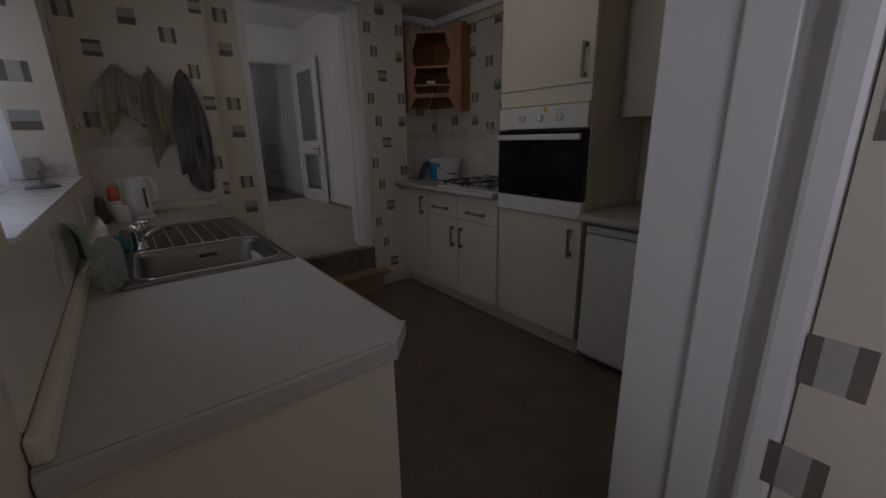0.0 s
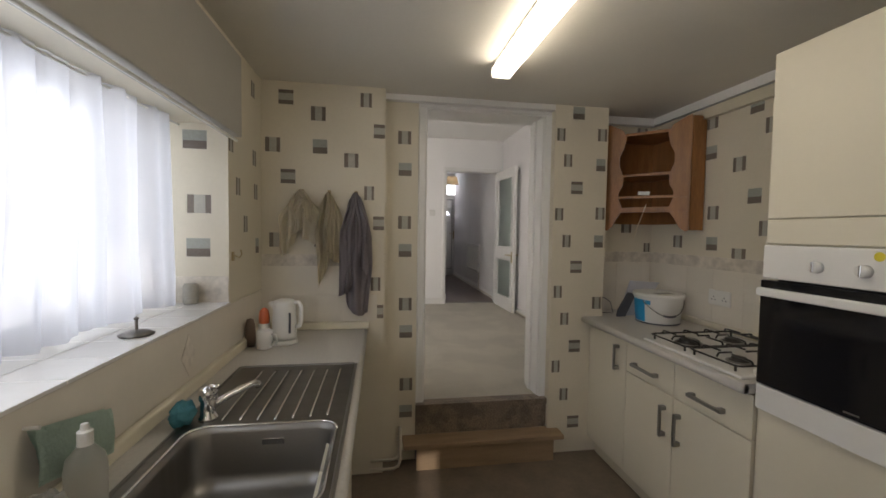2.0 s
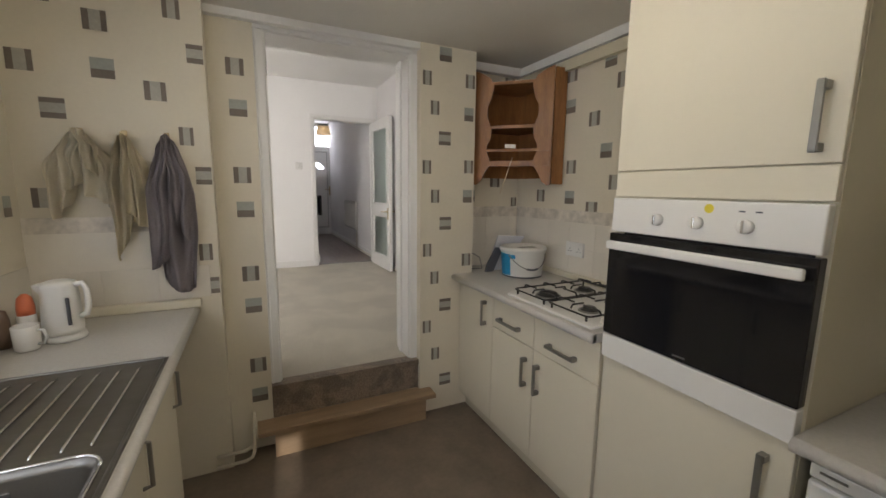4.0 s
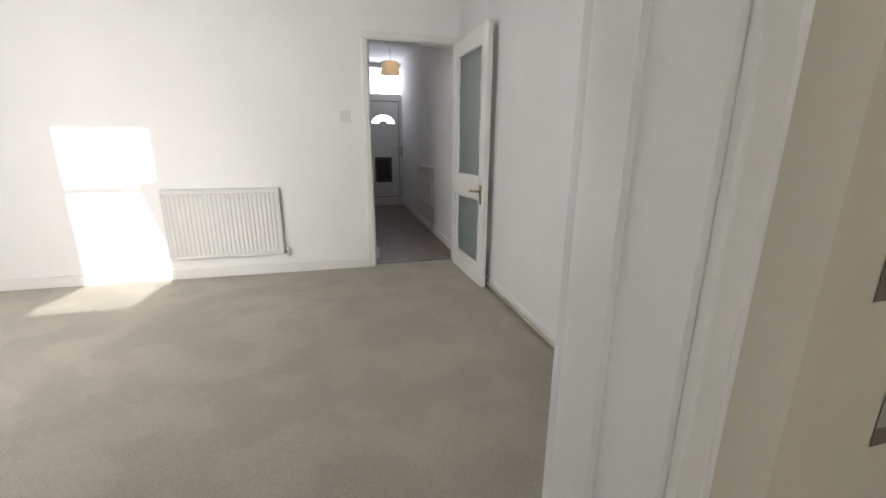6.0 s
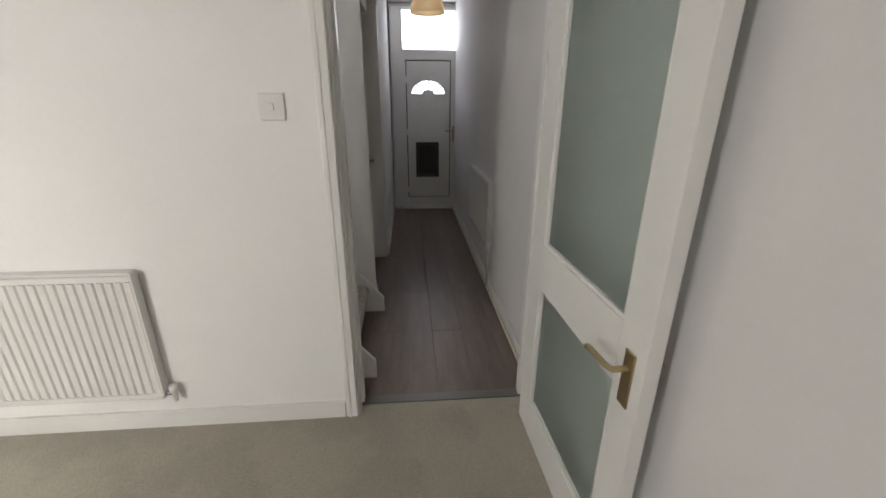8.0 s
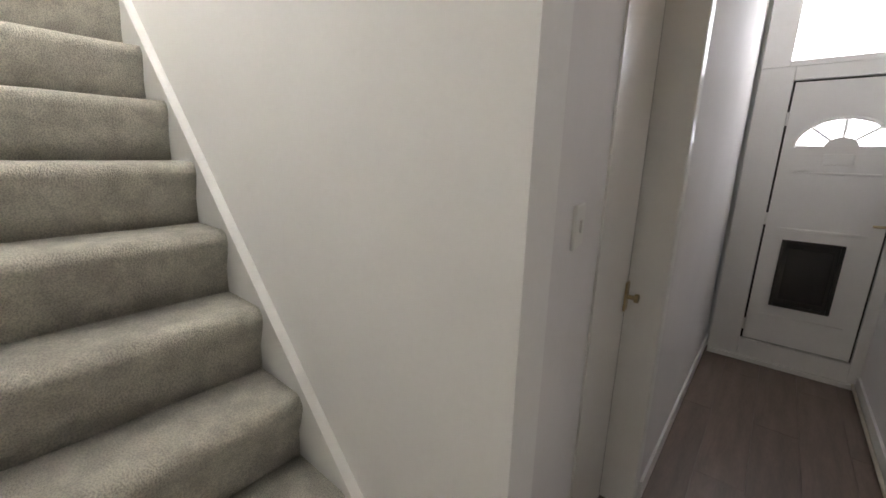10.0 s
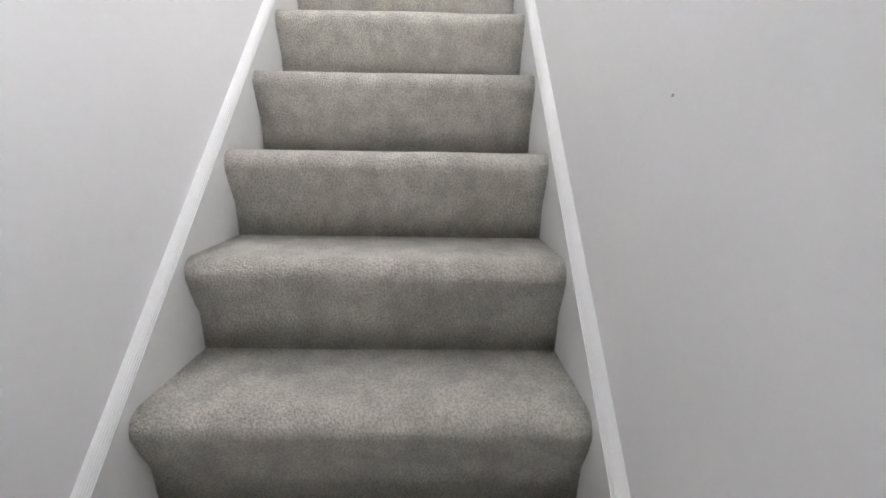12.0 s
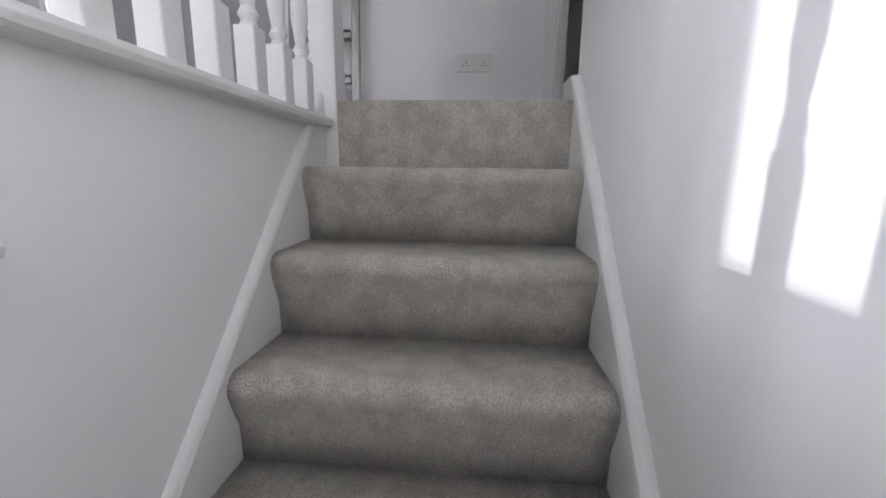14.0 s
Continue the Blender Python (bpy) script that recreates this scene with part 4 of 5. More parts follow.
d = part("door", B(1.930, 2.462, 0.105, 1.949, 2.85, RT - 0.045, bevel=0.003), UNIT, cc)
bar_handle(d, 1.930, 2.535, 0.655, 2.535, 0.80)
w2 = thing("hob_worktop", 2.18, 2.3, RT, "pale grey speckled worktop round the hob", "worktop")
bm = B(1.885, 1.70, RT - 0.038, 2.497, 2.853, RT)
box(bm, 2.017, 2.853, RT - 0.038, 2.497, 3.057, RT)
part("slab", bm, WORKTOP, w2)
part("front_edge", cyl(bmesh.new(), (1.886, 1.70, RT - 0.019), (1.886, 2.852, RT - 0.019), 0.0188, n=16), WORKTOP, w2, smooth=True)
part("upstand", B(2.472, 1.70, RT, 2.497, 3.03, RT + 0.035, bevel=0.008), UNIT, w2)
splash = structure("splashback", [(2.492, 1.70, RT + 0.036, 2.4985, 3.05, 1.27), (2.02, 3.053, RT + 0.001, 2.49, 3.0585, 1.27)], TILE, "grout bed of the cream tiled splashback", "tiles")
tl = tile_mesh("splash_tile", 0.1988, 0.1488, 0.0015, TILE)
for i in range(6):
    for j in range(2):
        o = new("tile", tl)
        o.matrix_basis = pose(2.492, 1.80 + 0.2 * i, RT + 0.112 + 0.15 * j, 0, 0, -90)
        o.parent = splash
for i in range(2):
    for j in range(2):
        o = new("tile", tl)
        o.matrix_basis = pose(2.13 + 0.2 * i, 3.053, RT + 0.112 + 0.15 * j, 0, 0, 0)
        o.parent = splash
structure("border_tiles_east", [(2.488, 1.70, 1.235, 2.4982, 3.05, 1.305), (2.02, 3.048, 1.235, 2.488, 3.0582, 1.305)], TILE_BORDER, "marbled border strip above the splashback", "tiles")
structure("border_tiles_north", [(KW + 0.001, 2.777, 1.225, 0.50, 2.7835, 1.29)], TILE_BORDER, "marbled border strip above the sink tiles", "tiles")
structure("border_tiles_reveal", [(-0.30, WY1 - 0.006, WZ0, KW - 0.002, WY1 - 0.0008, WZ0 + 0.11)], TILE_BORDER, "marbled border tile in the window reveal", "tiles")
lsp = structure("splashback_sink", [(KW + 0.0005, 2.7765, LT + 0.043, 0.52, 2.7838, 1.225), (KW + 0.0002, 0.56, LT + 0.043, KW + 0.004, 2.776, WZ0 - 0.014)], TILE, "plain cream tiles behind the sink", "tiles")
for i in range(3):
    o = new("tile", tl)
    o.matrix_basis = pose(0.06 + 0.2 * i, 2.7765, LT + 0.12, 0, 0, 0)
    o.parent = lsp
for y in (1.12, 1.92):
    o = part("diamond_tile", prism(bmesh.new(), [(y - 0.05, 0.995), (y, 0.925), (y + 0.05, 0.995), (y, 1.065)], KW + 0.004, KW + 0.0055, "x"), TILE_BORDER, lsp, "marbled diamond inset tile")

# hob
hb = thing("gas_hob", 2.18, 2.0, RT, "white enamel four burner gas hob with black pan stands", "hob")
HX0, HX1, HY0, HY1 = 1.908, 2.410, 1.735, 2.295
part("top_plate", B(HX0, HY0, RT, HX1, HY1, RT + 0.012, bevel=0.005), ENAMEL, hb)
for bx, by, r in ((2.06, 2.165, 0.044), (2.30, 2.165, 0.034), (2.06, 1.895, 0.028), (2.30, 1.895, 0.044)):
    part("burner", lathe(bmesh.new(), [(r + 0.012, 0.0), (r + 0.010, 0.008), (r, 0.010), (r, 0.018), (r - 0.006, 0.022), (0.001, 0.023)], (bx, by, RT + 0.012), 28), BLACK, hb, smooth=True)
    part("burner_ring", lathe(bmesh.new(), [(r + 0.02, 0.0005), (r + 0.018, 0.005), (r + 0.010, 0.006)], (bx, by, RT + 0.012), 28), STEEL, hb, smooth=True)
zt = RT + 0.048
for y0, y1 in ((2.035, 2.275), (1.775, 2.020)):
    ps = bmesh.new()
    loop = rounded(1.932, 2.390, y0, y1, 0.02, 3)
    tube_along(ps, [(x, y, zt - 0.012) for x, y in loop + loop[:1]], 0.0042, 8)
    ym = (y0 + y1) / 2
    for x in (2.00, 2.12, 2.24, 2.36):
        for ya, s in ((y0, 1), (y1, -1)):
            tube_along(ps, [(x, ya, zt - 0.012), (x, ya + s * 0.006, zt + 0.002), (x, ya + s * 0.02, zt + 0.004), (x, ym - s * 0.028, zt + 0.004)], 0.0042, 8)
    for xa in (2.06, 2.30):
        for s in (-1, 1):
            tube_along(ps, [(xa + s * 0.105, ym, zt - 0.012), (xa + s * 0.095, ym, zt + 0.004), (xa + s * 0.035, ym, zt + 0.004)], 0.0042, 8)
    for x in (1.942, 2.380):
        for y in (y0 + 0.02, y1 - 0.02):
            cyl(ps, (x, y, RT + 0.012), (x, y, zt - 0.012), 0.005, n=8)
    part("pan_stand", ps, BLACK, hb, smooth=True)
for i in range(4):
    part("knob", lathe(bmesh.new(), [(0.018, 0.0), (0.017, 0.014), (0.014, 0.018), (0.001, 0.018)], (2.0 + 0.085 * i, 1.752, RT + 0.012), 20), PLASTIC, hb)

# bucket of paint
bk = thing("paint_bucket", 2.27, 2.66, RT, "white plastic paint tub with a blue label and lid", "bucket")
bx, by = 2.27, 2.665
part("tub", lathe(bmesh.new(), [(0.116, 0.001), (0.121, 0.006), (0.135, 0.150), (0.139, 0.155), (0.139, 0.170), (0.001, 0.176)], (bx, by, RT), 48), PLASTIC, bk, smooth=True)
# Thin dark ring colours in the shade where the tub meets the worktop.
part("base_shade_ring", lathe(bmesh.new(), [(0.1185, 0.0005), (0.1225, 0.002), (0.1235, 0.009), (0.1215, 0.010)], (bx, by, RT), 48), GREYPL, bk, "dark ring painted as the shade at the tub foot")
part("lid", lathe(bmesh.new(), [(0.141, 0.160), (0.144, 0.164), (0.144, 0.180), (0.138, 0.185), (0.130, 0.178), (0.001, 0.178)], (bx, by, RT), 48), PLASTIC, bk, smooth=True)


def tub_patch(name, a0, a1, zlo, zhi, material, label, steps=10):
    """A printed patch wrapped on the tapering side of the tub."""
    bm = bmesh.new()
    rows = []
    for k in range(steps + 1):
        an = radians(a0 + (a1 - a0) * k / steps)
        rows.append([bm.verts.new((bx + r * math.cos(an), by + r * math.sin(an), RT + z)) for r, z in ((0.1222 + 0.0972 * (zlo - 0.006), zlo), (0.1222 + 0.0972 * (zhi - 0.006), zhi))])
    for p, q in zip(rows, rows[1:]):
        bm.faces.new((p[0], q[0], q[1], p[1]))
    part(name, bm, material, bk, label)


tub_patch("label", 150, 200, 0.014, 0.146, BLUE, "blue printed label")
tub_patch("label", 201, 215, 0.120, 0.144, BLUE, "blue printed label corner", 4)
tub_patch("printed_line", 300, 322, 0.030, 0.034, MOTIF_PALE, "faint grey printed line", 5)
tub_patch("printed_line", 296, 318, 0.095, 0.100, MOTIF_PALE, "faint grey printed line", 5)
part("lid_label", B(bx - 0.045, by - 0.055, RT + 0.1782, bx + 0.07, by + 0.005, RT + 0.1795), MOTIF_GREY, bk, "grey printed bar on the lid")
hp = [(bx + 0.137 * math.cos(radians(a)), by + 0.137 * math.sin(radians(a)), RT + 0.142 - 0.085 * math.sin(radians((a - 195) / 130 * 180))) for a in range(195, 326, 10)]
part("bail", tube_along(bmesh.new(), hp, 0.0025, 8), STEEL, bk, smooth=True)
part("grip", tube_along(bmesh.new(), hp[5:9], 0.006, 10), GREYPL, bk, smooth=True)
tr_ = thing("roller_tray", 2.2, 2.9, RT, "dark plastic dustpan and pale tray leaning in the corner", "tray")
def leaning_plate(name, outline, y, thick, material, label=""):
    """A thin plate standing on edge: outline in x and z, leaning back as it rises."""
    bm = prism(bmesh.new(), outline, y, y + thick, "y")
    for v in bm.verts:
        v.co.y += (v.co.z - RT) * 0.18
    bmesh.ops.bevel(bm, geom=bm.edges[:], offset=0.003, segments=2, affect="EDGES", profile=0.5)
    part(name, bm, material, tr_, label)


leaning_plate("pan", [(2.095, RT + 0.002), (2.155, RT + 0.002), (2.225, RT + 0.115), (2.232, RT + 0.150), (2.190, RT + 0.155), (2.112, RT + 0.050)], 2.815, 0.016, GREYPL)
leaning_plate("tray", [(2.120, RT + 0.004), (2.310, RT + 0.004), (2.400, RT + 0.175), (2.440, RT + 0.215), (2.225, RT + 0.228)], 2.838, 0.010, mat("grey_plastic_sheet", (0.47, 0.48, 0.53), 0.3), "pale translucent grey tray")
cb = thing("loose_cable", 2.08, 3.0, RT, "thin dark cable looping over the worktop", "cable")
part("wire", tube_along(bmesh.new(), [(2.03, 3.04, RT + 0.06), (2.05, 2.99, RT + 0.10), (2.08, 2.95, RT + 0.105), (2.11, 2.92, RT + 0.08), (2.12, 2.90, RT + 0.01), (2.06, 2.93, RT + 0.006), (2.03, 2.98, RT + 0.006)], 0.0025, 8), GREYPL, cb, smooth=True)


def socket_plate(name, m, gang, label):
    ob = thing(name, 0, 0, 0, label, "socket")
    ob.matrix_basis = m
    w = 0.086 if gang == 1 else 0.147
    def lp(nm, bm, material):
        p = part(nm, bm, material)
        p.parent = ob
        return p
    lp("plate", B(-w / 2, -0.010, -0.043, w / 2, 0, 0.043, bevel=0.004), PLASTIC)
    for i in range(gang):
        cx = 0 if gang == 1 else (-0.036 + 0.072 * i)
        for dx, dz, ww, hh in ((0, 0.004, 0.005, 0.009), (-0.011, -0.012, 0.008, 0.005), (0.011, -0.012, 0.008, 0.005)):
            lp("pin_hole", B(cx + dx - ww / 2, -0.0106, dz - hh / 2, cx + dx + ww / 2, -0.0095, dz + hh / 2), GREYPL)
        lp("rocker", B(cx - 0.006, -0.013, 0.018, cx + 0.006, -0.009, 0.034, bevel=0.001), PLASTIC)
    return ob


socket_plate("double_socket", pose(2.4915, 2.445, 1.075, 0, 0, -90), 2, "white double socket on the splashback")

# corner shelf in pine
cs = thing("corner_shelf", 2.3, 2.85, 1.45, "varnished pine corner shelf with scalloped sides", "shelf")
A, Bp = (2.055, 2.935), (2.405, 2.605)
prof = [(0.0, 1.455), (0.02, 1.452), (0.05, 1.475), (0.075, 1.53), (0.10, 1.565), (0.108, 1.60), (0.085, 1.66), (0.085, 1.70), (0.108, 1.74), (0.112, 1.80), (0.085, 1.87), (0.085, 1.93), (0.11, 1.98), (0.125, 2.05), (0.10, 2.10), (0.03, 2.14), (0.0, 2.15)]
def side_board(p, back, inward):
    """A scalloped board from the wall end towards the front edge."""
    bm = bmesh.new()
    d = Vector((inward[0], inward[1], 0)).normalized()
    t = Vector((-d.y, d.x, 0)) * 0.009
    o = Vector((back[0], back[1], 0))
    fr = [(o + d * w + Vector((0, 0, z))) for w, z in prof]
    a = [bm.verts.new(v - t) for v in fr]
    b = [bm.verts.new(v + t) for v in fr]
    n = len(fr)
    bm.faces.new(a)
    bm.faces.new(b[::-1])
    for i in range(n):
        bm.faces.new((a[i], b[i], b[(i + 1) % n], a[(i + 1) % n]))
    part("side_board", bm, PINE, cs)
side_board(A, A, (0.35, -0.33))
side_board(Bp, Bp, (-0.35, 0.33))
for x0, y0, x1, y1 in ((2.045, 2.945, 2.055, 3.05), (2.405, 2.592, 2.491, 2.604)):
    part("wall_board", B(x0, y0, 1.46, x1, y1, 2.14), PINE, cs)
for z in (1.585, 1.80, 2.06):
    part("shelf_board", prism(bmesh.new(), [(2.055, 3.048), (2.055, 2.945), (2.395, 2.605), (2.49, 2.60), (2.49, 3.048)], z, z + 0.018, "z"), PINE, cs)
for z0, z1 in ((1.570, 1.594), (1.660, 1.674)):
    part("front_rail", prism(bmesh.new(), [(2.052, 2.950), (2.040, 2.938), (2.385, 2.600), (2.397, 2.612)], z0, z1, "z"), PINE, cs)
part("back_panel", B(2.06, 3.046, 1.50, 2.49, 3.056, 2.10), PINE, cs)
part("back_panel", B(2.481, 2.605, 1.50, 2.491, 3.046, 2.10), PINE, cs)
for nm, x, y, z, sx, sz, ry in (("price_card", 2.12, 2.90, 1.819, 0.035, 0.04, 0), ("paper_slip", 2.24, 2.80, 1.68, 0.07, 0.024, 4)):
    c = thing(nm, x, y, z, "small white printed card on the pine shelf", "card")
    bm = box(bmesh.new(), -sx / 2, -0.001, 0, sx / 2, 0.001, sz)
    bmesh.ops.transform(bm, matrix=pose(x, y, z + (0.002 if nm == "paper_slip" else 0), 0, ry, -50), verts=bm.verts[:])
    part("card", bm, PLASTIC, c)
rod = thing("dowel", 2.2, 2.7, 1.4, "thin pale stick hanging from the pine shelf", "stick")
part("stick", cyl(bmesh.new(), (2.215, 2.735, 1.62), (2.17, 2.79, 1.40), 0.003, n=8), mat("pale_wood", (0.6, 0.5, 0.35), 0.6), rod)

# tall oven housing
TX = 1.937
tw = thing("oven_housing", 2.2, 1.39, 0, "tall ivory oven housing with doors above and below", "cabinet")
part("body", B(TX + 0.02, 1.088, 0.10, 2.495, 1.118, 2.066), UNIT_SIDE, tw)
part("body", B(TX + 0.02, 1.664, 0.10, 2.495, 1.694, 2.066), UNIT_SIDE, tw)
part("body", B(TX + 0.02, 1.118, 0.10, 2.495, 1.664, 0.80), UNIT_SIDE, tw)
part("body", B(TX + 0.02, 1.118, 1.40, 2.495, 1.664, 2.066), UNIT_SIDE, tw)
part("back", B(2.44, 1.118, 0.80, 2.495, 1.664, 1.40), SHADOW_GAP, tw)
part("plinth", B(TX + 0.05, 1.088, 0, 2.495, 1.694, 0.098), UNIT_SIDE, tw)
d = part("door", B(TX, 1.090, 1.492, TX + 0.019, 1.692, 2.066, bevel=0.003), UNIT, tw)
bar_handle(d, TX, 1.135, 1.515, 1.135, 1.675)
part("filler_panel", B(TX, 1.090, 1.405, TX + 0.019, 1.692, 1.488, bevel=0.003), UNIT, tw)
d = part("door", B(TX, 1.090, 0.105, TX + 0.019, 1.692, 0.806, bevel=0.003), UNIT, tw)
bar_handle(d, TX, 1.15, 0.60, 1.15, 0.755)
ov = thing("built_in_oven", 2.2, 1.39, 0.81, "white and black glass built-in electric oven", "oven")
part("cavity", B(TX + 0.022, 1.125, 0.815, 2.435, 1.66, 1.395), BLACK, ov)
part("control_panel", B(TX - 0.012, 1.094, 1.282, TX + 0.02, 1.690, 1.400, bevel=0.004), ENAMEL, ov)
dr = part("oven_door", B(TX - 0.018, 1.094, 0.905, TX + 0.02, 1.690, 1.276, bevel=0.004), BLACK_GLASS, ov, "black glass oven door")
part("handle", B(TX - 0.052, 1.108, 1.222, TX - 0.034, 1.676, 1.252, bevel=0.006), ENAMEL, dr, "white oven door bar")
for y in (1.14, 1.644):
    part("handle_post", B(TX - 0.036, y - 0.012, 1.228, TX - 0.018, y + 0.012, 1.246), ENAMEL, dr)
part("lower_trim", B(TX - 0.018, 1.094, 0.812, TX + 0.02, 1.690, 0.901, bevel=0.004), ENAMEL, ov)
for y in (1.51, 1.385, 1.255):
    k = part("knob", lathe(bmesh.new(), [(0.019, 0.0), (0.018, 0.016), (0.015, 0.020), (0.001, 0.020)], (TX - 0.012, y, 1.335), 24, Euler((0, radians(-90), 0)).to_matrix().to_4x4()), ENAMEL, ov, smooth=True)
    part("pointer", B(TX - 0.036, y - 0.003, 1.320, TX - 0.030, y + 0.003, 1.352, bevel=0.001), CHROME, k)
part("sticker", lathe(bmesh.new(), [(0.013, 0.0), (0.013, 0.001)], (TX - 0.0125, 1.355, 1.378), 20, Euler((0, radians(-90), 0)).to_matrix().to_4x4()), mat("yellow_sticker", (0.72, 0.60, 0.05), 0.5), ov, "round yellow sticker")
for y in (1.23, 1.27):
    part("panel_mark", B(TX - 0.0128, y - 0.008, 1.372, TX - 0.0118, y + 0.008, 1.376), GREYPL, ov)
part("maker_mark", B(TX - 0.0190, 1.375, 0.918, TX - 0.0178, 1.415, 0.923), HANDLE, ov, "plain pale bar mark")

# end worktop with appliances below, wall cabinet above
ET = 0.848
w3 = thing("end_worktop", 2.2, 0.68, ET, "grey-brown laminate worktop over the fridges", "worktop")
part("slab", B(1.90, 0.262, ET - 0.038, 2.497, 1.086, ET), WORKTOP, w3)
part("front_edge", cyl(bmesh.new(), (1.90, 0.262, ET - 0.019), (1.90, 1.086, ET - 0.019), 0.0188, n=16), WORKTOP, w3, smooth=True)
part("upstand", B(2.475, 0.265, ET, 2.497, 1.086, ET + 0.04, bevel=0.008), UNIT, w3)
for y0, y1, nm, lb in ((0.602, 1.062, "under_counter_fridge", "white under-counter fridge below the worktop"), (0.275, 0.585, "under_counter_freezer", "white under-counter freezer beside the fridge")):
    fr = thing(nm, 2.2, (y0 + y1) / 2, 0, lb, "fridge")
    part("body", B(1.985, y0, 0.02, 2.46, y1, 0.785), ENAMEL, fr)
    dd = part("door", B(1.935, y0, 0.055, 1.98, y1, 0.745, bevel=0.010), ENAMEL, fr)
    part("top_trim", B(1.940, y0, 0.750, 1.985, y1, 0.787, bevel=0.005), PLASTIC, fr)
    part("badge", B(1.938, y1 - 0.07, 0.768, 1.9405, y1 - 0.02, 0.774), HANDLE, fr, "plain grey bar badge")
    part("foot", B(2.0, y0 + 0.03, 0.0, 2.05, y1 - 0.03, 0.02), GREYPL, fr)
wc = thing("wall_cabinet", 2.35, 0.66, 1.33, "ivory wall cabinet with a single door", "cabinet")
part("body", B(2.22, 0.265, 1.332, 2.497, 1.086, 2.05), UNIT_SIDE, wc)
d = part("door", B(2.20, 0.58, 1.330, 2.218, 1.060, 2.052, bevel=0.003), UNIT, wc)
bar_handle(d, 2.20, 0.63, 1.36, 0.63, 1.52)
d = part("door", B(2.20, 0.268, 1.330, 2.218, 0.575, 2.052, bevel=0.003), UNIT, wc)
structure("splashback_end", [(2.4915, 0.262, ET + 0.041, 2.4985, 1.086, 1.33)], TILE, "cream tiles above the end worktop", "tiles")
for y in (0.40, 0.70, 1.0):
    o = new("tile", tile_mesh("end_tile", 0.297, 0.44, 0.004, TILE))
    o.matrix_basis = pose(2.4915, y - 0.02, 1.10, 0, 0, -90)
    o.parent = bpy.data.objects["splashback_end"]

# ceiling tube light
tb = thing("strip_light", 1.13, 1.9, KC, "fluorescent strip light with a ribbed diffuser, lit", "ceiling light")
part("body", B(1.100, 1.02, KC - 0.028, 1.165, 2.33, KC - 0.0005, bevel=0.004), PLASTIC, tb)
part("diffuser", B(1.088, 1.03, KC - 0.078, 1.176, 2.318, KC - 0.028, bevel=0.010), TUBE, tb, "glowing opal diffuser")
for y in (1.022, 2.318):
    part("end_cap", B(1.085, y, KC - 0.080, 1.179, y + 0.010, KC - 0.026, bevel=0.004), PLASTIC, tb)


# ---------------- living room ----------------
def half_glazed_door(name, hinge, angle, width, z0, z1, label, handle_z):
    """A half-glazed door leaf: local x from the hinge, y across the leaf."""
    ob = thing(name, 0, 0, 0, label, "door")
    ob["kind"] = "structure"
    ob.matrix_basis = pose(hinge[0], hinge[1], z0, 0, 0, angle)
    h = z1 - z0
    def lp(nm, bm, material, parent=None, lab=""):
        p = part(nm, bm, material, None, lab)
        p.parent = parent or ob
        return p
    s, t = 0.105, 0.020
    g0, g1, g2, g3 = 0.17, 0.70, 0.87, h - 0.115
    lp("stile", B(0, -t, 0.006, s, t, h, bevel=0.002), WHITE_GLOSS)
    lp("stile", B(width - s, -t, 0.006, width, t, h, bevel=0.002), WHITE_GLOSS)
    for a, b in ((0.006, g0), (g1, g2), (g3, h)):
        lp("rail", B(s, -t, a, width - s, t, b), WHITE_GLOSS)
    for a, b in ((g0, g1), (g2, g3)):
        p = lp("pane", B(s, -0.003, a, width - s, 0.003, b), FROSTED, None, "frosted glass pane")
        for q in ((s, a, s + 0.012, b), (width - s - 0.012, a, width - s, b), (s + 0.012, a, width - s - 0.012, a + 0.012), (s + 0.012, b - 0.012, width - s - 0.012, b)):
            for sg in (-1, 1):
                lp("glazing_bead", B(q[0], sg * 0.004, q[1], q[2], sg * 0.014, q[3]), WHITE_GLOSS)
    for sg in (-1, 1):
        hx, hz = width - 0.052, handle_z
        pl = lp("handle_plate", B(hx - 0.02, sg * t, hz - 0.075, hx + 0.02, sg * (t + 0.006), hz + 0.075, bevel=0.003), BRASS, None, "aged brass lever plate")
        lev = [(hx, sg * (t + 0.004), hz + 0.03), (hx, sg * (t + 0.042), hz + 0.03), (hx - 0.018, sg * (t + 0.05), hz + 0.03), (hx - 0.10, sg * (t + 0.052), hz + 0.027), (hx - 0.112, sg * (t + 0.05), hz + 0.02)]
        lp("lever", tube_along(bmesh.new(), lev, 0.008, 10), BRASS, pl)
    return ob


half_glazed_door("door_1", (2.300, 6.245), -88.0, 0.755, LF + 0.004, 2.305, "open white half-glazed hall door against the wall", 0.745)
half_glazed_door("door_2", (1.635, 3.185), 45.0, 0.73, LF + 0.004, 2.165, "open white half-glazed kitchen door", 0.690)
doorway_trim("door_frame_3", 1.545, 2.322, FAR, FAR + 0.14, LF, 2.318, ((FAR, -0.016, 0.06), (FAR + 0.14, 0.016, 0.036)), "white gloss-painted frame of the hall doorway")

def skirting(name, boxes, label):
    return structure(name, boxes, WHITE_GLOSS, label, "baseboard")
skirting("baseboard_far", [(-2.45, FAR - 0.014, LF, 1.48, FAR, LF + 0.085)], "white painted skirting of the far wall")
# Dark strip stands in for the shade below the raised skirting.
structure("baseboard_gap", [(RW - 0.008, 3.2, LF, RW, 6.29, LF + 0.018)], DARK_CARPET_AND_GAP, "dark strip painted as the shade under the party wall skirting", "baseboard")
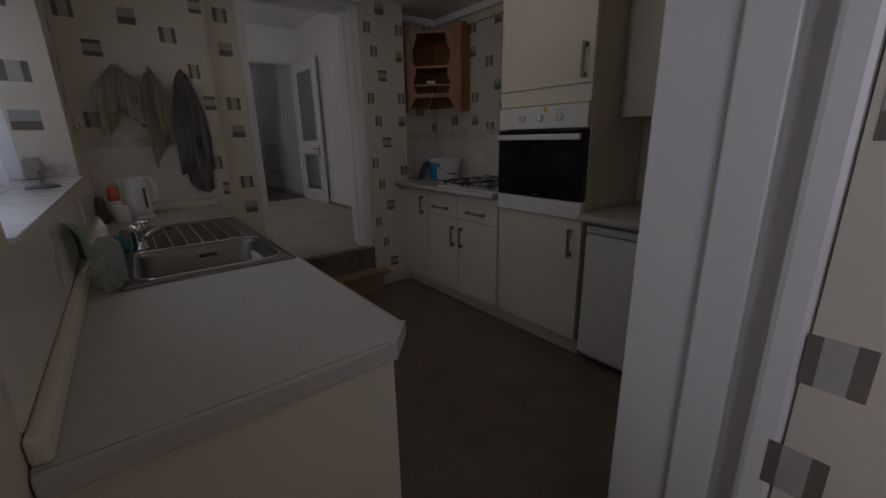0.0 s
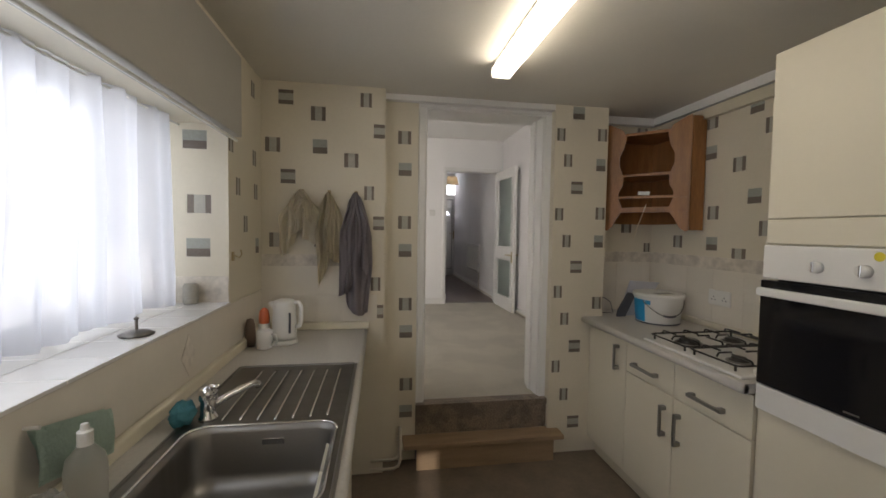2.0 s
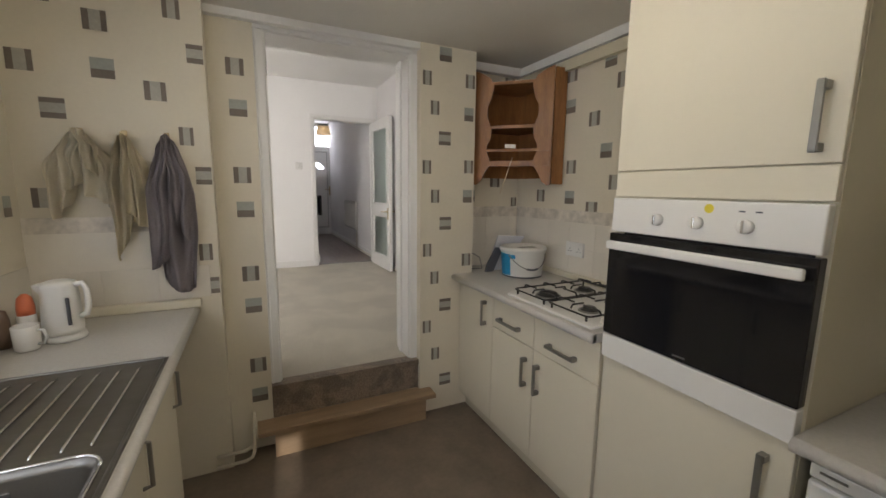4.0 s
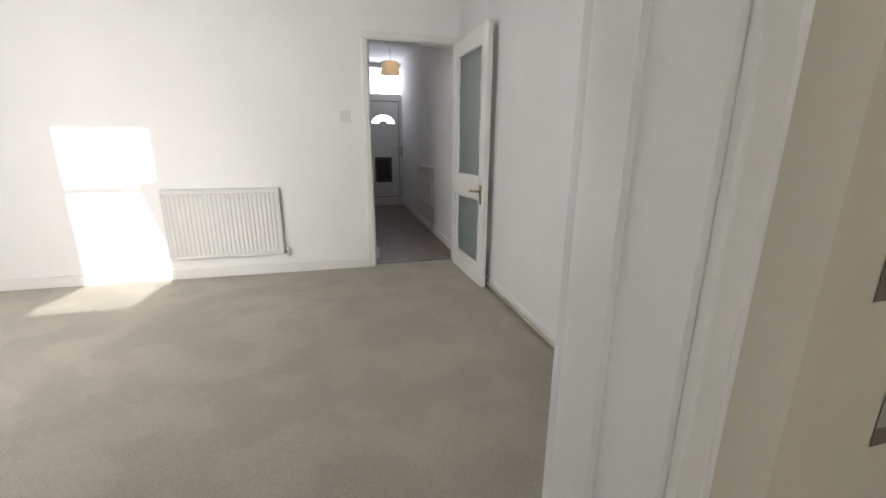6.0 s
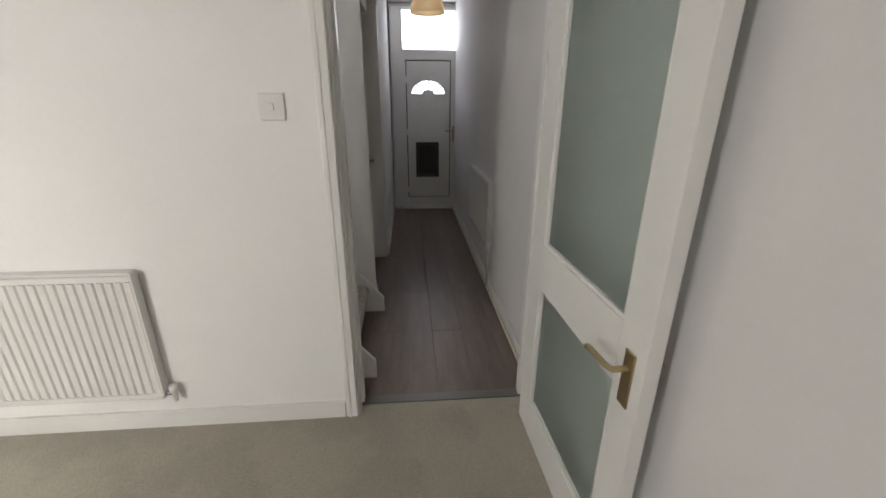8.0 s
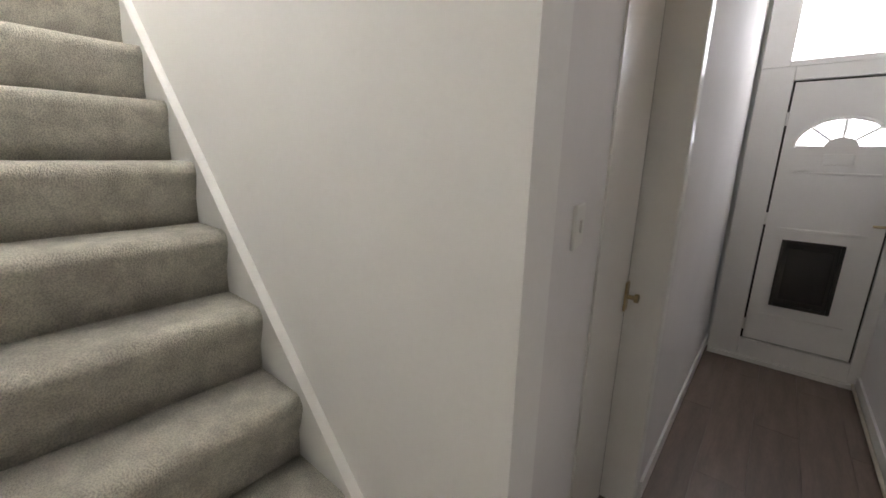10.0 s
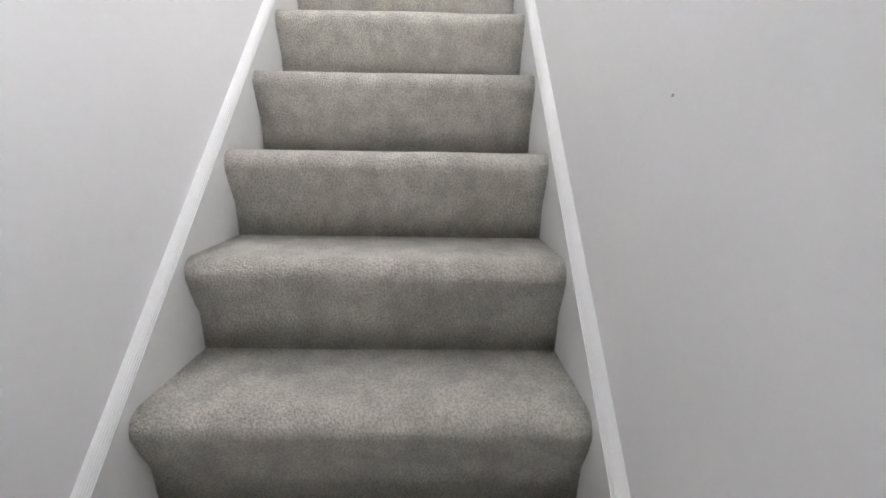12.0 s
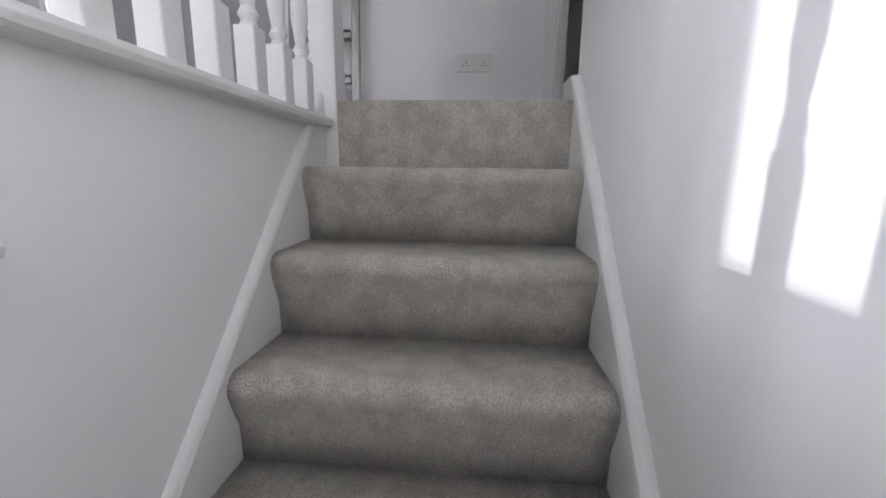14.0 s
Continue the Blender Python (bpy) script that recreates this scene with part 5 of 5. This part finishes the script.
skirting("baseboard_east", [(RW - 0.012, 3.2, LF + 0.018, RW, 6.29, LF + 0.07), (RW - 0.012, 6.49, LF, RW, 10.3, LF + 0.09)], "white painted skirting of the party wall")
hp = thing("skirting_pipe", RW - 0.03, 4.7, LF, "white painted heating pipe along the skirting", "pipe")
part("pipe", tube_along(bmesh.new(), [(RW - 0.028, 3.5, LF + 0.032), (RW - 0.027, 4.6, LF + 0.034), (RW - 0.028, 5.5, LF + 0.031), (RW - 0.028, 6.29, LF + 0.033)], 0.0095, 10), COPPER, hp, smooth=True)
hp2 = thing("hall_pipe", RW - 0.03, 8.2, LF, "painted heating pipe along the hall skirting", "pipe")
part("pipe", tube_along(bmesh.new(), [(RW - 0.026, 6.5, LF + 0.03), (RW - 0.026, 8.2, LF + 0.032), (RW - 0.026, 10.2, LF + 0.03)], 0.009, 10), COPPER, hp2, smooth=True)
part("pipe", tube_along(bmesh.new(), [(RW - 0.03, 7.565, LF + 0.03), (RW - 0.028, 7.565, LF + 0.34)], 0.008, 10), COPPER, hp2, smooth=True)

def radiator(name, m, length, height, label):
    """A steel convector panel: local x along the wall, y out of it."""
    ob = thing(name, 0, 0, 0, label, "radiator")
    ob.matrix_basis = m
    def lp(nm, bm, material, smooth=False):
        p = part(nm, bm, material, None, "", smooth)
        p.parent = ob
        return p
    bm = bmesh.new()
    n = int(length / 0.0335)
    pts = [(0.0, -0.030)]
    for i in range(n):
        x = length * (i + 0.5) / n
        w = length / n
        pts += [(x - 0.40 * w, -0.038), (x - 0.22 * w, -0.0445), (x + 0.22 * w, -0.0445), (x + 0.40 * w, -0.038)]
    pts += [(length, -0.030), (length, -0.022), (0.0, -0.022)]
    prism(bm, pts, 0.03, height - 0.03, "z")
    lp("panel", bm, ENAMEL)
    for z in (0.0, height - 0.03):
        lp("edge_rail", B(0, -0.047, z, length, -0.024, z + 0.03, bevel=0.008), ENAMEL)
    lp("top_grille", B(0.004, -0.046, height, length - 0.004, -0.004, height + 0.012, bevel=0.003), ENAMEL)
    for x in (0.0, length - 0.004):
        lp("side_cover", B(x - 0.002, -0.046, 0.02, x + 0.006, -0.004, height + 0.008), ENAMEL)
    for x in (0.12, length - 0.12):
        lp("bracket", B(x - 0.012, -0.026, 0.08, x + 0.012, 0.0, height - 0.08), PLASTIC)
    v = lp("valve", lathe(bmesh.new(), [(0.008, -0.02), (0.011, 0.0), (0.011, 0.025), (0.017, 0.03), (0.017, 0.055), (0.012, 0.062), (0.001, 0.063)], (length + 0.035, -0.030, 0.0), 18), PLASTIC, True)
    lp("valve_stub", cyl(bmesh.new(), (length - 0.002, -0.030, 0.02), (length + 0.030, -0.030, 0.02), 0.009, n=12), CHROME, True)
    return ob


radiator("radiator", pose(-0.15, FAR, 0.525, 0, 0, 0), 0.89, 0.575, "white panel radiator below the sunlit wall")
radiator("hall_radiator", pose(RW + 0.006, 8.50, 0.69, 0, 0, -90), 0.90, 0.485, "white panel radiator in the hall")

def wall_switch(name, m, label, gang=1):
    ob = thing(name, 0, 0, 0, label, "light switch")
    ob.matrix_basis = m
    p = part("plate", B(-0.043, -0.009, -0.045, 0.043, 0, 0.045, bevel=0.004), PLASTIC)
    p.parent = ob
    q = part("rocker", B(-0.008, -0.014, -0.013, 0.008, -0.008, 0.013, bevel=0.002), PLASTIC)
    q.parent = ob
    return ob
wall_switch("light_switch", pose(1.33, FAR, 1.70, 0, 0, 0), "white light switch beside the hall door")
wall_switch("light_switch", pose(1.511, 7.604, 1.61, 0, 0, 100), "white light switch on the hall wall")

w4 = thing("window_2", (RX0 + RX1) / 2, 3.0, RZ0, "white framed rear window with a transom", "window")
w4["kind"] = "structure"
for a in ((RX0, RZ0, RX1, RZ0 + 0.03), (RX0, RZ1 - 0.03, RX1, RZ1), (RX0, RZ0 + 0.03, RX0 + 0.03, RZ1 - 0.03), (RX1 - 0.03, RZ0 + 0.03, RX1, RZ1 - 0.03), (RX0 + 0.03, 2.245, RX1 - 0.03, 2.285)):
    part("window_frame", B(a[0], 2.98, a[1], a[2], 3.03, a[3]), PLASTIC, w4)
for a, b in ((RZ0 + 0.03, 2.245), (2.285, RZ1 - 0.03)):
    p = part("pane", B(RX0 + 0.03, 3.002, a, RX1 - 0.03, 3.008, b), CLEAR, w4)
    p.visible_shadow = False

# ---------------- hall ----------------
board_meshes = []
for i, ln in enumerate((1.18, 0.60)):
    bm = box(bmesh.new(), 0.0004, 0.0004, 0, 0.1906, ln - 0.0004, 0.011, bevel=0.0007, segments=1)
    me = bpy.data.meshes.new("floor_board")
    bm.to_mesh(me)
    bm.free()
    me.materials.append(LAMINATE)
    board_meshes.append((me, ln))
hall_floor = bpy.data.objects["floor_hall"]
for c in range(6):
    y = 6.41
    first = c % 2
    while y < 10.28:
        me, ln = board_meshes[1 if first else 0]
        first = 0
        o = new("floor_board", me)
        o.matrix_basis = pose(1.345 + 0.191 * c, y, LF - 0.012)
        o.parent = hall_floor
        y += ln
structure("threshold_hall", [(1.545, FAR + 0.06, LF, 2.322, FAR + 0.115, LF + 0.006)], STEEL, "metal carpet bar in the hall doorway", "trim")
skirting("baseboard_hall", [(1.573, 8.42, LF, 1.585, 10.3, LF + 0.09)], "white painted skirting of the hall")

tagged(part("baseboard_splay", prism(bmesh.new(), [(1.540, SR + 0.125), (1.552, SR + 0.125), (1.476, 7.88), (1.464, 7.88)], LF, LF + 0.10, "z"), WHITE_GLOSS), "white painted skirting of the splayed wall", "baseboard", kind="structure")

# meter cupboard door beside the hall
mc = thing("door_4", 1.44, 8.15, LF, "closed white painted hall cupboard door", "door")
mc["kind"] = "structure"
part("leaf", B(1.425, 7.945, LF + 0.01, 1.450, 8.315, 2.36, bevel=0.003), WHITE_GLOSS, mc)
# Dark strip puts the shade of the door's edge gap into colour.
part("gap", B(1.415, 8.316, LF, 1.446, 8.332, 2.37), SHADOW_GAP, mc)
part("frame", B(1.40, 7.93, LF, 1.462, 7.944, 2.40), WHITE_GLOSS, mc)
part("frame", B(1.40, 8.333, LF, 1.573, 8.418, 2.43, bevel=0.006), WHITE_GLOSS, mc)
part("frame", B(1.40, 7.93, 2.372, 1.50, 8.333, 2.46, bevel=0.008), WHITE_GLOSS, mc)
lk = part("latch", B(1.450, 8.285, 1.20, 1.458, 8.318, 1.31, bevel=0.003), BRASS, mc, "small brass rim latch")
part("latch_knob", lathe(bmesh.new(), [(0.008, 0.0), (0.008, 0.02), (0.016, 0.026), (0.016, 0.038), (0.001, 0.04)], (1.458, 8.30, 1.255), 16, Euler((0, radians(90), 0)).to_matrix().to_4x4()), BRASS, lk)

# front door
FY = 10.24
fd = thing("door_3", 2.06, FY, LF, "white panelled front door with a cat flap", "door")
fd["kind"] = "structure"
for a in ((1.60, LF, 1.775, 2.31), (1.60, 2.31, 1.745, 2.80), (2.345, LF, 2.46, 2.31), (2.432, 2.31, 2.46, 2.80), (1.775, 2.228, 2.345, 2.31), (1.745, 2.31, 2.432, 2.345), (1.745, 2.765, 2.432, 2.80), (1.775, LF, 2.345, 0.505)):
    part("door_frame", B(a[0], FY - 0.02, a[1], a[2], FY + 0.06, a[3], bevel=0.004), WHITE_GLOSS, fd)
# Near-black sheet behind the leaf: painted shade of the gap round it.
part("door_gap_shade", B(1.775, FY + 0.01, 0.505, 2.345, FY + 0.06, 2.228), SHADOW_GAP, fd)
leaf = bmesh.new()
RC, RX, RZ = (2.058, 1.828), 0.218, 0.172
x0, x1, z0, z1 = 1.787, 2.333, 0.516, 2.216
FL0, FL1, FN0, FN1 = 1.888, 2.192, RC[0] - RX, RC[0] + RX
arc = [(RC[0] + RX * math.cos(radians(a)), RC[1] + RZ * math.sin(radians(a))) for a in range(0, 181, 10)]
for a in ((x0, z0, FL0, RC[1]), (FL1, z0, x1, RC[1]), (FL0, z0, FL1, 0.785), (FL0, 1.242, FL1, RC[1]), (x0, RC[1], FN0, z1), (FN1, RC[1], x1, z1)):
    box(leaf, a[0], FY - 0.012, a[1], a[2], FY + 0.012, a[3])
prism(leaf, [(FN1, z1)] + arc + [(FN0, z1)], FY - 0.012, FY + 0.012, "y")
lf = part("leaf", leaf, WHITE_GLOSS, fd)
for k in range(4):
    sector = [(RC[0] + f * RX * math.cos(radians(a)), RC[1] + f * RZ * math.sin(radians(a))) for f, angles in ((1.0, range(45 * k + 3, 45 * k + 43, 6)), (0.36, range(45 * k + 39, 45 * k + 2, -6))) for a in angles]
    part("fan_pane", prism(bmesh.new(), sector, FY + 0.002, FY + 0.006, "y"), GLOWING_FAN_GLASS, lf, "quadrant of fan glass, glowing in place of daylight")
part("fan_backing", prism(bmesh.new(), [(x, z) for x, z in arc], FY + 0.007, FY + 0.011, "y"), WHITE_GLOSS, lf)
for a in (2, 45, 90, 135, 178):
    d = Vector((RX * math.cos(radians(a)), 0, RZ * math.sin(radians(a))))
    part("glazing_bar", tube_along(bmesh.new(), [Vector((RC[0], FY - 0.004, RC[1])) + d * 0.3, Vector((RC[0], FY - 0.004, RC[1])) + d * 0.98], 0.008, 8), WHITE_GLOSS, lf)
part("fan_hub", prism(bmesh.new(), [(RC[0] + 0.36 * RX * math.cos(radians(a)), RC[1] + 0.36 * RZ * math.sin(radians(a))) for a in range(0, 181, 15)], FY - 0.016, FY + 0.006, "y"), WHITE_GLOSS, lf)
part("fan_rim", tube_along(bmesh.new(), [(x, FY - 0.012, z) for x, z in arc], 0.010, 8), WHITE_GLOSS, lf)
for a, b, c, d in ((1.86, 1.665, 2.26, 1.68), (1.99, 1.72, 2.13, 1.79)):
    part("raised_panel", B(a, FY - 0.018, b, c, FY - 0.011, d, bevel=0.004), WHITE_GLOSS, lf)
for z in (1.30, 0.70):
    part("raised_panel", B(1.85, FY - 0.018, z, 2.27, FY - 0.011, z + 0.02, bevel=0.004), WHITE_GLOSS, lf)
cf = part("cat_flap", B(1.893, FY - 0.008, 0.79, 2.187, FY + 0.004, 1.237, bevel=0.004), BLACK, fd, "dark cat flap in the lower panel")
for a in ((1.888, 0.785, 1.908, 1.242), (2.172, 0.785, 2.192, 1.242), (1.908, 0.785, 2.172, 0.805), (1.908, 1.222, 2.172, 1.242)):
    part("flap_frame", B(a[0], FY - 0.024, a[1], a[2], FY - 0.006, a[3], bevel=0.004), mat("dark_brown_plastic", (0.030, 0.024, 0.022), 0.4), cf)
part("flap_window", B(1.93, FY - 0.012, 0.84, 2.15, FY - 0.008, 1.19, bevel=0.002), mat("smoked_flap", (0.018, 0.016, 0.018), 0.2), cf)
hd = part("door_handle", B(2.365, FY - 0.028, 1.25, 2.395, FY - 0.020, 1.45, bevel=0.003), BRASS, fd, "brass lever handle")
part("lever", tube_along(bmesh.new(), [(2.38, FY - 0.026, 1.385), (2.38, FY - 0.06, 1.385), (2.36, FY - 0.065, 1.385), (2.27, FY - 0.062, 1.382)], 0.008, 10), BRASS, hd)
for z in (1.37, 2.0, 0.62):
    part("hinge", cyl(bmesh.new(), (1.782, FY - 0.022, z - 0.04), (1.782, FY - 0.022, z + 0.04), 0.008, n=10), PLASTIC, fd)
# Fanlight and its motif glow as stand-ins for the sky outside.
part("fanlight", B(1.745, FY + 0.012, 2.345, 2.432, FY + 0.018, 2.765), GLOWING_FAN_GLASS, fd, "obscure glass fanlight, glowing in place of daylight")
cd_ = part("fanlight_mark", prism(bmesh.new(), [(2.02, 2.52), (2.06, 2.46), (2.10, 2.53), (2.08, 2.60), (2.04, 2.62)], FY + 0.006, FY + 0.010, "y"), glow_mat("glowing_yellow_glass", (0.95, 0.80, 0.45), 4.5), fd, "small yellow stained-glass motif, glowing in place of daylight")
structure("doormat_sill", [(1.60, FY - 0.05, LF, 2.46, FY - 0.02, LF + 0.03)], WHITE_GLOSS, "white door sill", "trim")

pl_ = thing("pendant_lamp", 1.96, 8.2, HC, "cream drum pendant shade hanging in the hall", "pendant lamp")
part("ceiling_rose", lathe(bmesh.new(), [(0.001, -0.035), (0.03, -0.03), (0.045, -0.005), (0.045, -0.0005)], (1.96, 8.2, HC), 24), PLASTIC, pl_, smooth=True)
part("flex", cyl(bmesh.new(), (1.96, 8.2, 2.47), (1.96, 8.2, HC - 0.03), 0.004, n=8), PLASTIC, pl_)
part("shade", lathe(bmesh.new(), [(0.130, 2.355), (0.095, 2.505)], (1.96, 8.2, 0), 36), SHADE, pl_, "cream fabric shade", smooth=True)
part("bulb", lathe(bmesh.new(), [(0.001, 2.375), (0.022, 2.385), (0.030, 2.41), (0.022, 2.44), (0.014, 2.47), (0.001, 2.475)], (1.96, 8.2, 0), 20), BULB, pl_, "warm lit bulb", smooth=True)
part("spider", tube_along(bmesh.new(), [(1.866, 8.2, 2.50), (1.96, 8.2, 2.475), (2.054, 8.2, 2.50)], 0.002, 6), STEEL, pl_)

# ---------------- landing ----------------
bl = thing("banister", -0.4, SL, 3.20, "white painted banister with turned balusters on the landing edge", "banister")
part("base_rail", B(-1.05, 6.535, 3.172, -0.212, 6.618, 3.198, bevel=0.012), WHITE_GLOSS, bl)
part("base_rail", B(-0.212, 6.545, 3.172, 1.28, 6.570, 3.198), WHITE_GLOSS, bl)
part("lower_ledge", B(-0.195, SL, 2.957, 1.28, SL + 0.042, 2.985, bevel=0.012), WHITE_GLOSS, bl, "white rounded ledge along the stair wall")
part("handrail", B(-1.06, 6.56, 4.08, 1.28, 6.62, 4.13, bevel=0.014), WHITE_GLOSS, bl)
part("newel", B(-1.125, 6.548, TOP - 0.2, -1.040, 6.625, 4.25, bevel=0.004), WHITE_GLOSS, bl)
bal = bmesh.new()
q = 0.0215
box(bal, -q, -q, 3.196, q, q, 3.322, bevel=0.003)
box(bal, -q, -q, 3.93, q, q, 4.085, bevel=0.003)
lathe(bal, [(0.020, 3.320), (0.014, 3.332), (0.020, 3.344), (0.013, 3.358), (0.021, 3.42), (0.0195, 3.47), (0.013, 3.62), (0.019, 3.635), (0.013, 3.65), (0.0185, 3.80), (0.020, 3.85), (0.013, 3.905), (0.019, 3.918), (0.014, 3.928), (0.020, 3.934)], (0, 0, 0), 16)
bmesh.ops.recalc_face_normals(bal, faces=bal.faces[:])
bme = bpy.data.meshes.new("baluster")
bal.to_mesh(bme)
bal.free()
bme.materials.append(WHITE_GLOSS)
for k in range(18):
    o = new("baluster", bme)
    o.matrix_basis = Matrix.Translation((-0.914 + 0.1175 * k, 6.582, 0))
    o.parent = bl
    o.matrix_parent_inverse = bl.matrix_basis.inverted()

for i, y in enumerate((6.957, 7.046)):
    socket_plate("wall_socket", pose(-2.04, y, 3.597, 0, 0, 90), 1, "white single socket on the landing wall")
ld = thing("step_ladder", -1.95, 6.3, TOP, "grey metal step ladder leaning on the landing wall", "ladder")
for y in (6.10, 6.418):
    bm = box(bmesh.new(), -0.012, -0.020, 0, 0.012, 0.020, 1.75, bevel=0.003)
    bmesh.ops.transform(bm, matrix=pose(-1.90, y, TOP, 0, -4, 0), verts=bm.verts[:])
    part("stile", bm, STEEL, ld)
for z in (0.02, 0.225, 0.435, 0.645, 0.86, 1.08, 1.30, 1.52):
    part("rung", B(-1.94 - 0.07 * z, 6.12, TOP + z, -1.885 - 0.07 * z, 6.398, TOP + z + 0.028, bevel=0.003), STEEL, ld)
    # Black strip on each rung imitates the dark shade line beside it.
    part("rung_shade_strip", B(-1.942 - 0.07 * z, 6.125, TOP + z + 0.0285, -1.883 - 0.07 * z, 6.393, TOP + z + 0.040, bevel=0.002), BLACK_GLASS, ld, "black strip drawn as the shade line at the rung")
lf4 = thing("door_frame_4", -2.04, 7.42, TOP, "white moulded frame of an open upstairs doorway", "door frame")
lf4["kind"] = "structure"
part("architrave", B(-2.04, 7.345, TOP, -2.018, 7.395, 5.25, bevel=0.004), WHITE_GLOSS, lf4)
part("architrave", B(-2.04, 7.395, TOP, -2.008, 7.425, 5.25, bevel=0.006), WHITE_GLOSS, lf4)
part("lining", B(-2.16, 7.425, TOP, -2.02, 7.447, 5.25, bevel=0.002), WHITE_GLOSS, lf4)
part("architrave", B(-2.04, 7.345, 5.25, -2.018, 8.19, 5.33, bevel=0.004), WHITE_GLOSS, lf4)
# No such door is known: grey leaf added to darken the bright wall.
gd = thing("added_grey_door", -2.03, 5.5, TOP, "added flush door, coloured grey for the dimness of the landing wall", "door")
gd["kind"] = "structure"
DIM_WALL_GREY = mat("dim_wall_grey", (0.34, 0.34, 0.35), 0.45, vary=0.03, bump=0.05)
part("leaf", B(-2.04, 5.02, TOP + 0.008, -2.022, 5.98, 5.28, bevel=0.003), DIM_WALL_GREY, gd)
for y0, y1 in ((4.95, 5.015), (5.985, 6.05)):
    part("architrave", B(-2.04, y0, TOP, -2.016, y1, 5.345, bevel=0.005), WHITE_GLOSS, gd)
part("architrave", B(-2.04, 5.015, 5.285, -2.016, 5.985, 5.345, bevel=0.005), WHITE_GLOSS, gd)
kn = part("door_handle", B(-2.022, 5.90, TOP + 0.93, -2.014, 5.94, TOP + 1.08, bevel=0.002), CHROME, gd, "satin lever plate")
w5 = thing("window_3", 0, 4.56, LZ0, "white framed landing window", "window")
w5["kind"] = "structure"
for a in ((LX0, LZ0, LX1, LZ0 + 0.05), (LX0, LZ1 - 0.05, LX1, LZ1), (LX0, LZ0 + 0.05, LX0 + 0.05, LZ1 - 0.05), (LX1 - 0.05, LZ0 + 0.05, LX1, LZ1 - 0.05)):
    part("window_frame", B(a[0], 4.53, a[1], a[2], 4.58, a[3]), PLASTIC, w5)
p = part("pane", B(LX0 + 0.05, 4.552, LZ0 + 0.05, LX1 - 0.05, 4.558, LZ1 - 0.05), CLEAR, w5)
p.visible_shadow = False

# outside
structure("ground", [(-400, -400, -0.35, 400, 400, -0.13)], PAVING, "pale paving outside the windows", "ground")
